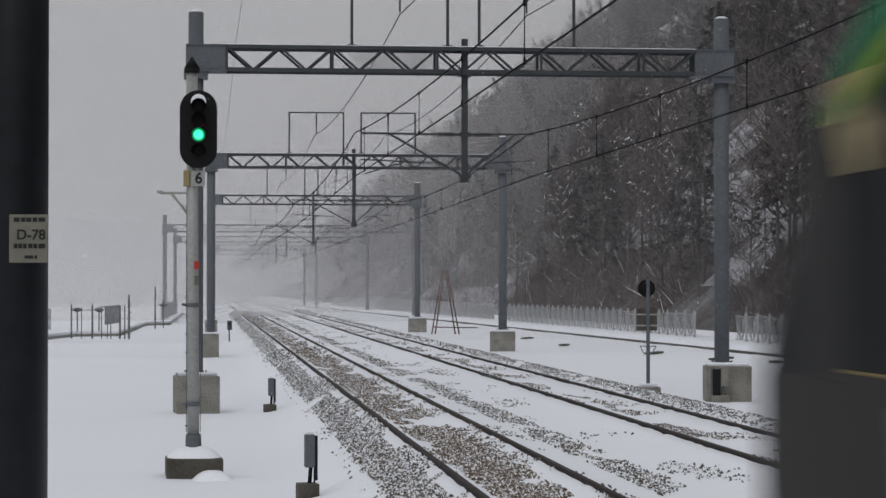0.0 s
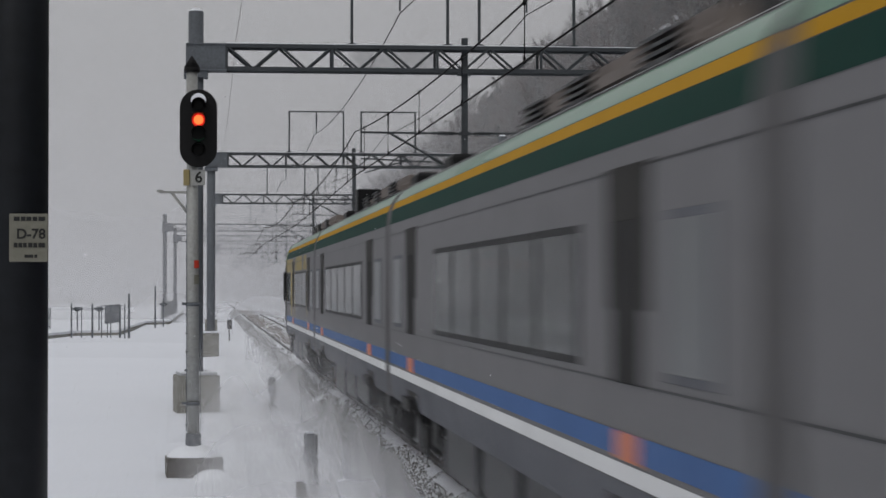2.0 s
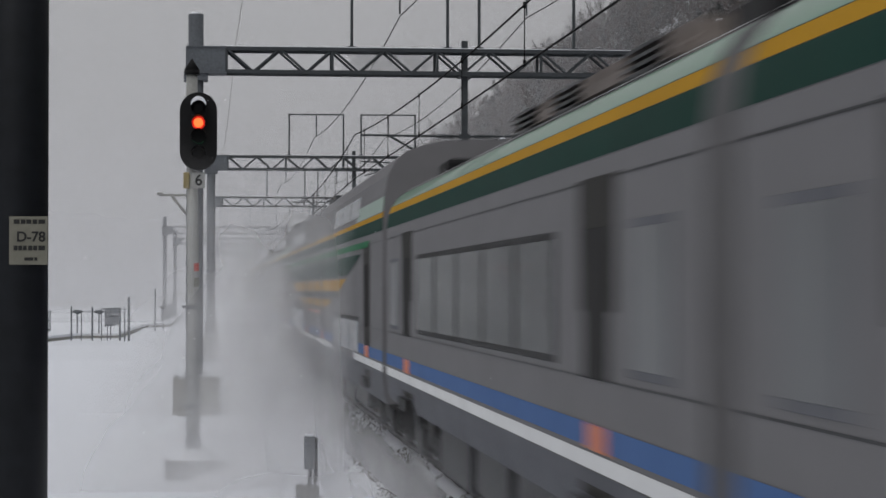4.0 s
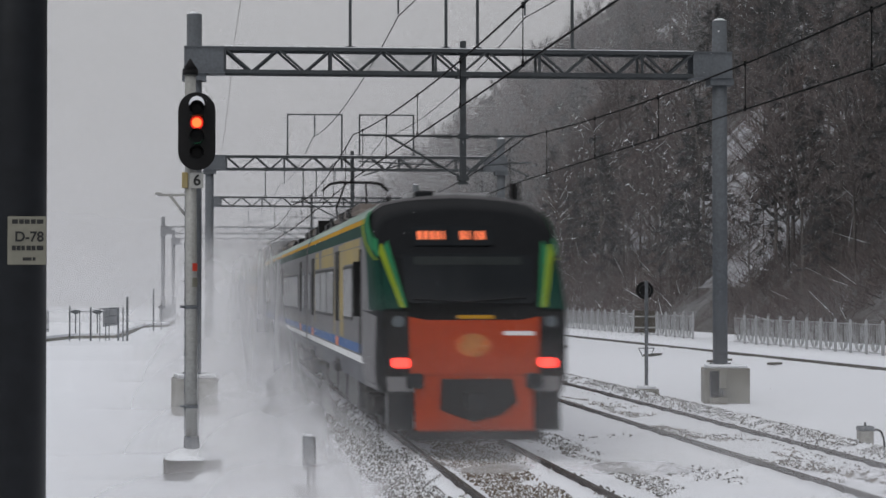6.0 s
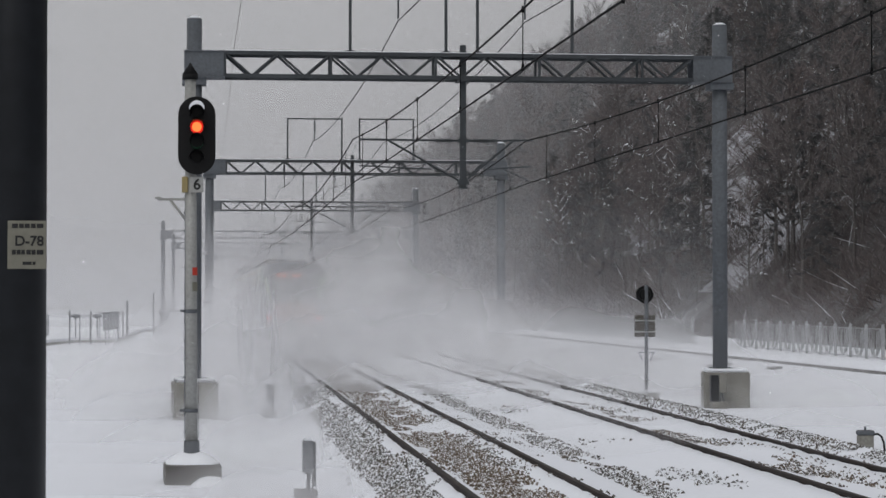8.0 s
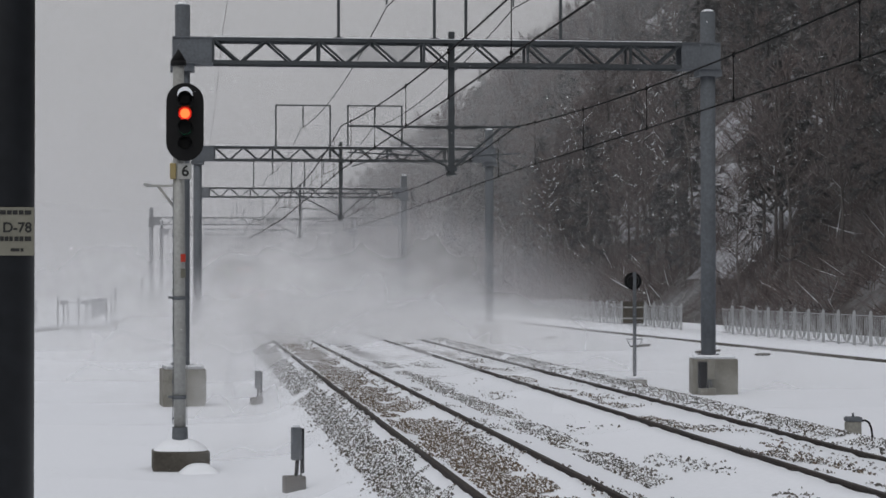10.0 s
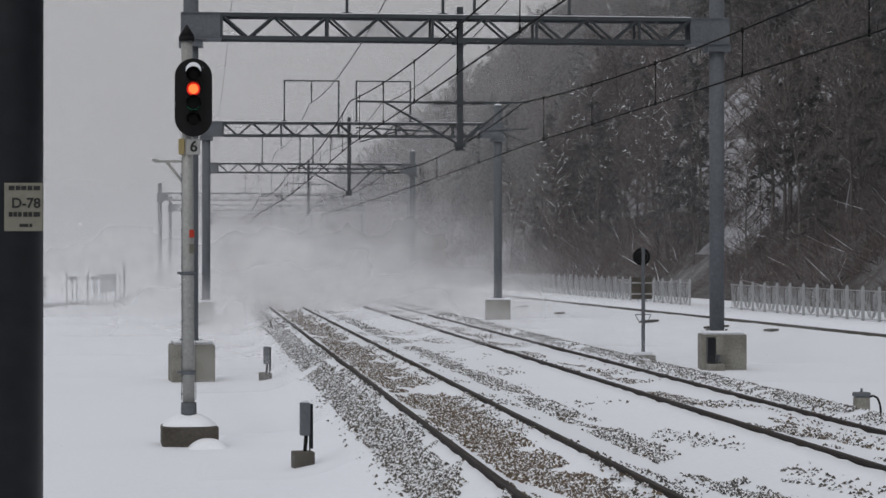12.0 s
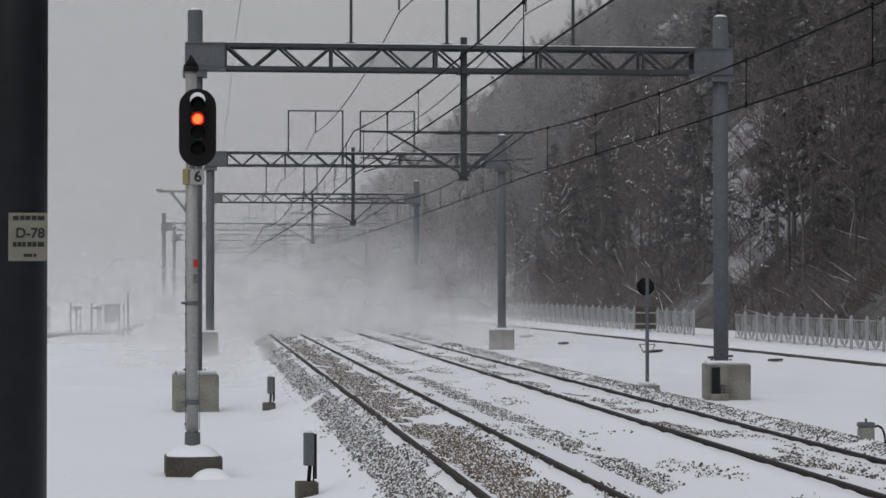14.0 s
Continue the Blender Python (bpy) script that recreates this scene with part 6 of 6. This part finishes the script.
for k, (share, dx, wide, tall, strength, lift) in enumerate(((1.0, 1.0, 16, 3.2, 0.97, 1.5), (0.78, 2.4, 28, 2.1, 0.88, 0.8), (0.92, -0.5, 34, 3.4, 0.95, 1.3))):
    rows = []
    for t in TIMES:
        if t < 5.2:
            y, grow = tail_y(t) - (8 + 6 * k), 0.0
        else:
            late = max(0.0, t - 7.5)
            y = tail_y(5.2) - (8 + 6 * k) + share * (tail_y(min(t, 7.5)) - tail_y(5.2) + 32 * 2.6 * (1 - math.exp(-late / 2.6)))
            grow = min(1.0, max(0.0, (y - 20) / 55))
        rows.append((t, pose(TRACK_X[0] + dx, y, -5.6 + 4.7 * fade((y - (11, 16, 70)[k]) / 34) + lift * grow)))
    puff(wake_veil(3 + 20 * k, wide, tall, strength), rows, "soft white bank of powder snow behind the train")
# two banks that the last car drags close behind it, rising as it gains distance
for k, (lag, tall, strength) in enumerate(((4.5, 3.0, 0.9), (10, 3.6, 0.9))):
    rows = []
    for t in TIMES:
        y = tail_y(t) - lag
        rows.append((t, pose(TRACK_X[0] + 0.6 + 0.5 * k, y, -5.8 + 5.4 * fade((y - 18) / 70) + 0.6 * fade((y - 80) / 60))))
    puff(wake_veil(83 + 20 * k, 17 + 6 * k, tall, strength), rows, "white bank of powder snow dragged along by the last car")
for k, (x, lag, strength, tall) in enumerate(((1.9, 4, 0.95, 0.2), (1.3, 8, 0.7, 0.1), (0.6, 18, 0.35, 0.05))):
    rows = []
    for t in TIMES:
        y = head_y(min(t, 5.2)) - lag + (0 if t < 5.2 else 31.8 * 1.3 * (1 - math.exp(-(t - 5.2) / 1.3)))
        z = (0.2, 0.08, -0.06)[k] - 0.55 * max(0, min(t, 11) - 6.6)
        rows.append((t, pose(x - 0.1 * t, y, z, 0, 0, 0.5)))
    puff(side_veil(7 + 20 * k, strength, tall), rows, "low white plume of powder snow along the train")


def plume_sheet(seed, strength, tall, left=-3.6):
    """A ragged upright sheet of powder standing across the cess, cut off by the cars on one side."""
    us = [left + (2.4 - left) * (i / 36) for i in range(37)]
    vs = [-1.5 + 6.3 * (j / 30) for j in range(31)]

    def density(u, v):
        lump = 1 + 0.6 * noise.noise((u * 0.55, v * 0.5, seed)) + 0.35 * noise.noise((u * 1.4, v * 1.3, seed + 5))
        side = fade((u - left) / (0.8 - left))
        return strength * side * fade((2.4 - u) / 0.5) * math.exp(-(max(v + 0.6, 0) / (tall * max(lump, 0.3) * (0.25 + 0.75 * side))) ** 1.7) * fade((4.8 - v) / 1.4)

    return veil_mesh(us, vs, lambda u, v: (u, 0.5 * noise.noise((u * 0.5, v * 0.4, seed)), v), density)


for k, (y5, strength, tall) in enumerate(((34, 0.55, 1.7), (50, 0.75, 2.7), (68, 0.85, 3.5), (90, 0.85, 3.8))):
    rows = []
    for t in TIMES:
        y = y5 + 22 * (t - 5.5) if t < 5.5 else y5 + 22 * 1.2 * (1 - math.exp(-(t - 5.5) / 1.2))
        z = -6.5 + 6.5 * fade((y - 8) / 26) - 0.6 * max(0, min(t, 13) - 6.9)
        rows.append((t, pose(0.1 - 0.004 * y, y, z)))
    puff(plume_sheet(51 + 20 * k, strength, tall), rows, "tall white plume of powder snow beside the last cars")
# plumes that stand up out of the cess once the head has gone by and sink after the last car
for k, (y0_, strength, tall) in enumerate(((20, 0.5, 0.9), (25, 0.55, 1.0), (33, 0.6, 1.3), (45, 0.6, 1.7), (62, 0.65, 2.2))):
    rows = []
    gone = (y0_ - 9.7) / 30
    for t in TIMES:
        y = y0_ + 0.8 * min(max(0.0, t - gone), 8.0)
        z = -5.2 + 5.3 * fade((t - gone + 0.1) / 0.7) - 0.42 * max(0, min(t, 14) - 7.2 - 0.02 * y0_)
        rows.append((t, pose(0.1 - 0.004 * y, y, z)))
    puff(plume_sheet(151 + 20 * k, strength, tall, -0.9), rows, "white plume of powder snow standing beside the cars")


def cess_bank(seed, strength):
    """A long high bank of powder hanging beside the track, thin at its near end."""
    us = [36 + 84 * (i / 70) for i in range(71)]
    vs = [-1.2 + 6.0 * (j / 24) for j in range(25)]

    def density(u, v):
        lump = 1 + 0.5 * noise.noise((u * 0.16, v * 0.5, seed)) + 0.3 * noise.noise((u * 0.5, v * 1.2, seed + 5))
        h = 0.8 + 2.6 * fade((u - 38) / 22)
        return strength * fade((u - 37) / 16) * fade((120 - u) / 30) * math.exp(-(max(v + 0.4, 0) / (h * max(lump, 0.3))) ** 1.8) * fade((4.8 - v) / 1.4)

    return veil_mesh(us, vs, lambda u, v: (0.35 * noise.noise((u * 0.1, v * 0.3, seed)), u, v), density)


for k, (x, strength) in enumerate(((1.85, 0.92), (1.0, 0.6))):
    rows = [(t, pose(x, 6 * fade((t - 5) / 5), -5.5 + 5.5 * fade((t - 1.3 - 0.4 * k) / 1.8) - 1.4 * max(0, min(t, 13) - 7.5))) for t in TIMES]
    puff(cess_bank(401 + 20 * k, strength), rows, "high white bank of powder snow hanging beside the track")


def drift_sheet(seed, strength, tall, x0, x1):
    """A long low ragged bank of powder lying across both tracks."""
    us = [x0 + (x1 - x0) * (i / 60) for i in range(61)]
    vs = [-1.0 + 4.0 * (j / 16) for j in range(17)]

    def density(u, v):
        lump = 1 + 0.7 * noise.noise((u * 0.2, v * 0.3, seed)) + 0.4 * noise.noise((u * 0.6, v * 0.9, seed + 5))
        ends_ = fade((u - x0) / 3.5) * fade((x1 - u) / 3.5)
        return strength * ends_ * math.exp(-(max(v + 0.5, 0) / (tall * max(lump, 0.25))) ** 1.3) * fade((2.9 - v) / 1.0)

    return veil_mesh(us, vs, lambda u, v: (u, 1.4 * noise.noise((u * 0.2, v * 0.4, seed)), v), density)


# powder that boils up behind the last car and settles on the tracks and the yard
for k, (y0_, strength, tall, x0, x1) in enumerate(((27, 0.75, 0.6, -3, 9), (34, 0.65, 0.5, -3, 15), (41, 0.6, 0.8, -4, 17), (50, 0.7, 1.1, -5, 19), (62, 0.75, 1.3, -6, 16), (80, 0.7, 1.7, -6, 15))):
    rows = []
    gone = 4.55 + (y0_ - 4) / 32
    for t in TIMES:
        y = y0_ + 9 * (1 - math.exp(-max(0.0, t - gone) / 1.5))
        z = -3.6 + 3.5 * fade((t - gone) / 0.7) - (0.6 - 0.004 * y0_) * max(0, min(t, 13) - gone - 1.7)
        rows.append((t, pose(0, y, z)))
    puff(drift_sheet(311 + 20 * k, strength, tall, x0, x1), rows, "low bank of powder snow settling over the tracks")


# ------------------------------------------------------------------ all that moves
def motions():
    walk(train, [(k * 0.5, pose(TRACK_X[0], head_y(k * 0.5), 0)) for k in range(29)])
    for ob, rows in PUFFS:
        walk(ob, rows)
    # added vanes cover the green lamp and clear the red one
    for vane, red, z in VANES:
        shut, clear = pose(HX, -0.245, z + 0.11), pose(HX, -0.245, z + 0.11, -88)
        half_way = pose(HX, -0.245, z + 0.11, -44)
        a, b = (shut, clear) if red else (clear, shut)
        t = 1.85 if red else 1.75
        walk(vane, [(0, a), (t - 0.1, a), (t, half_way), (t + 0.1, b), (14, b)])


motions()
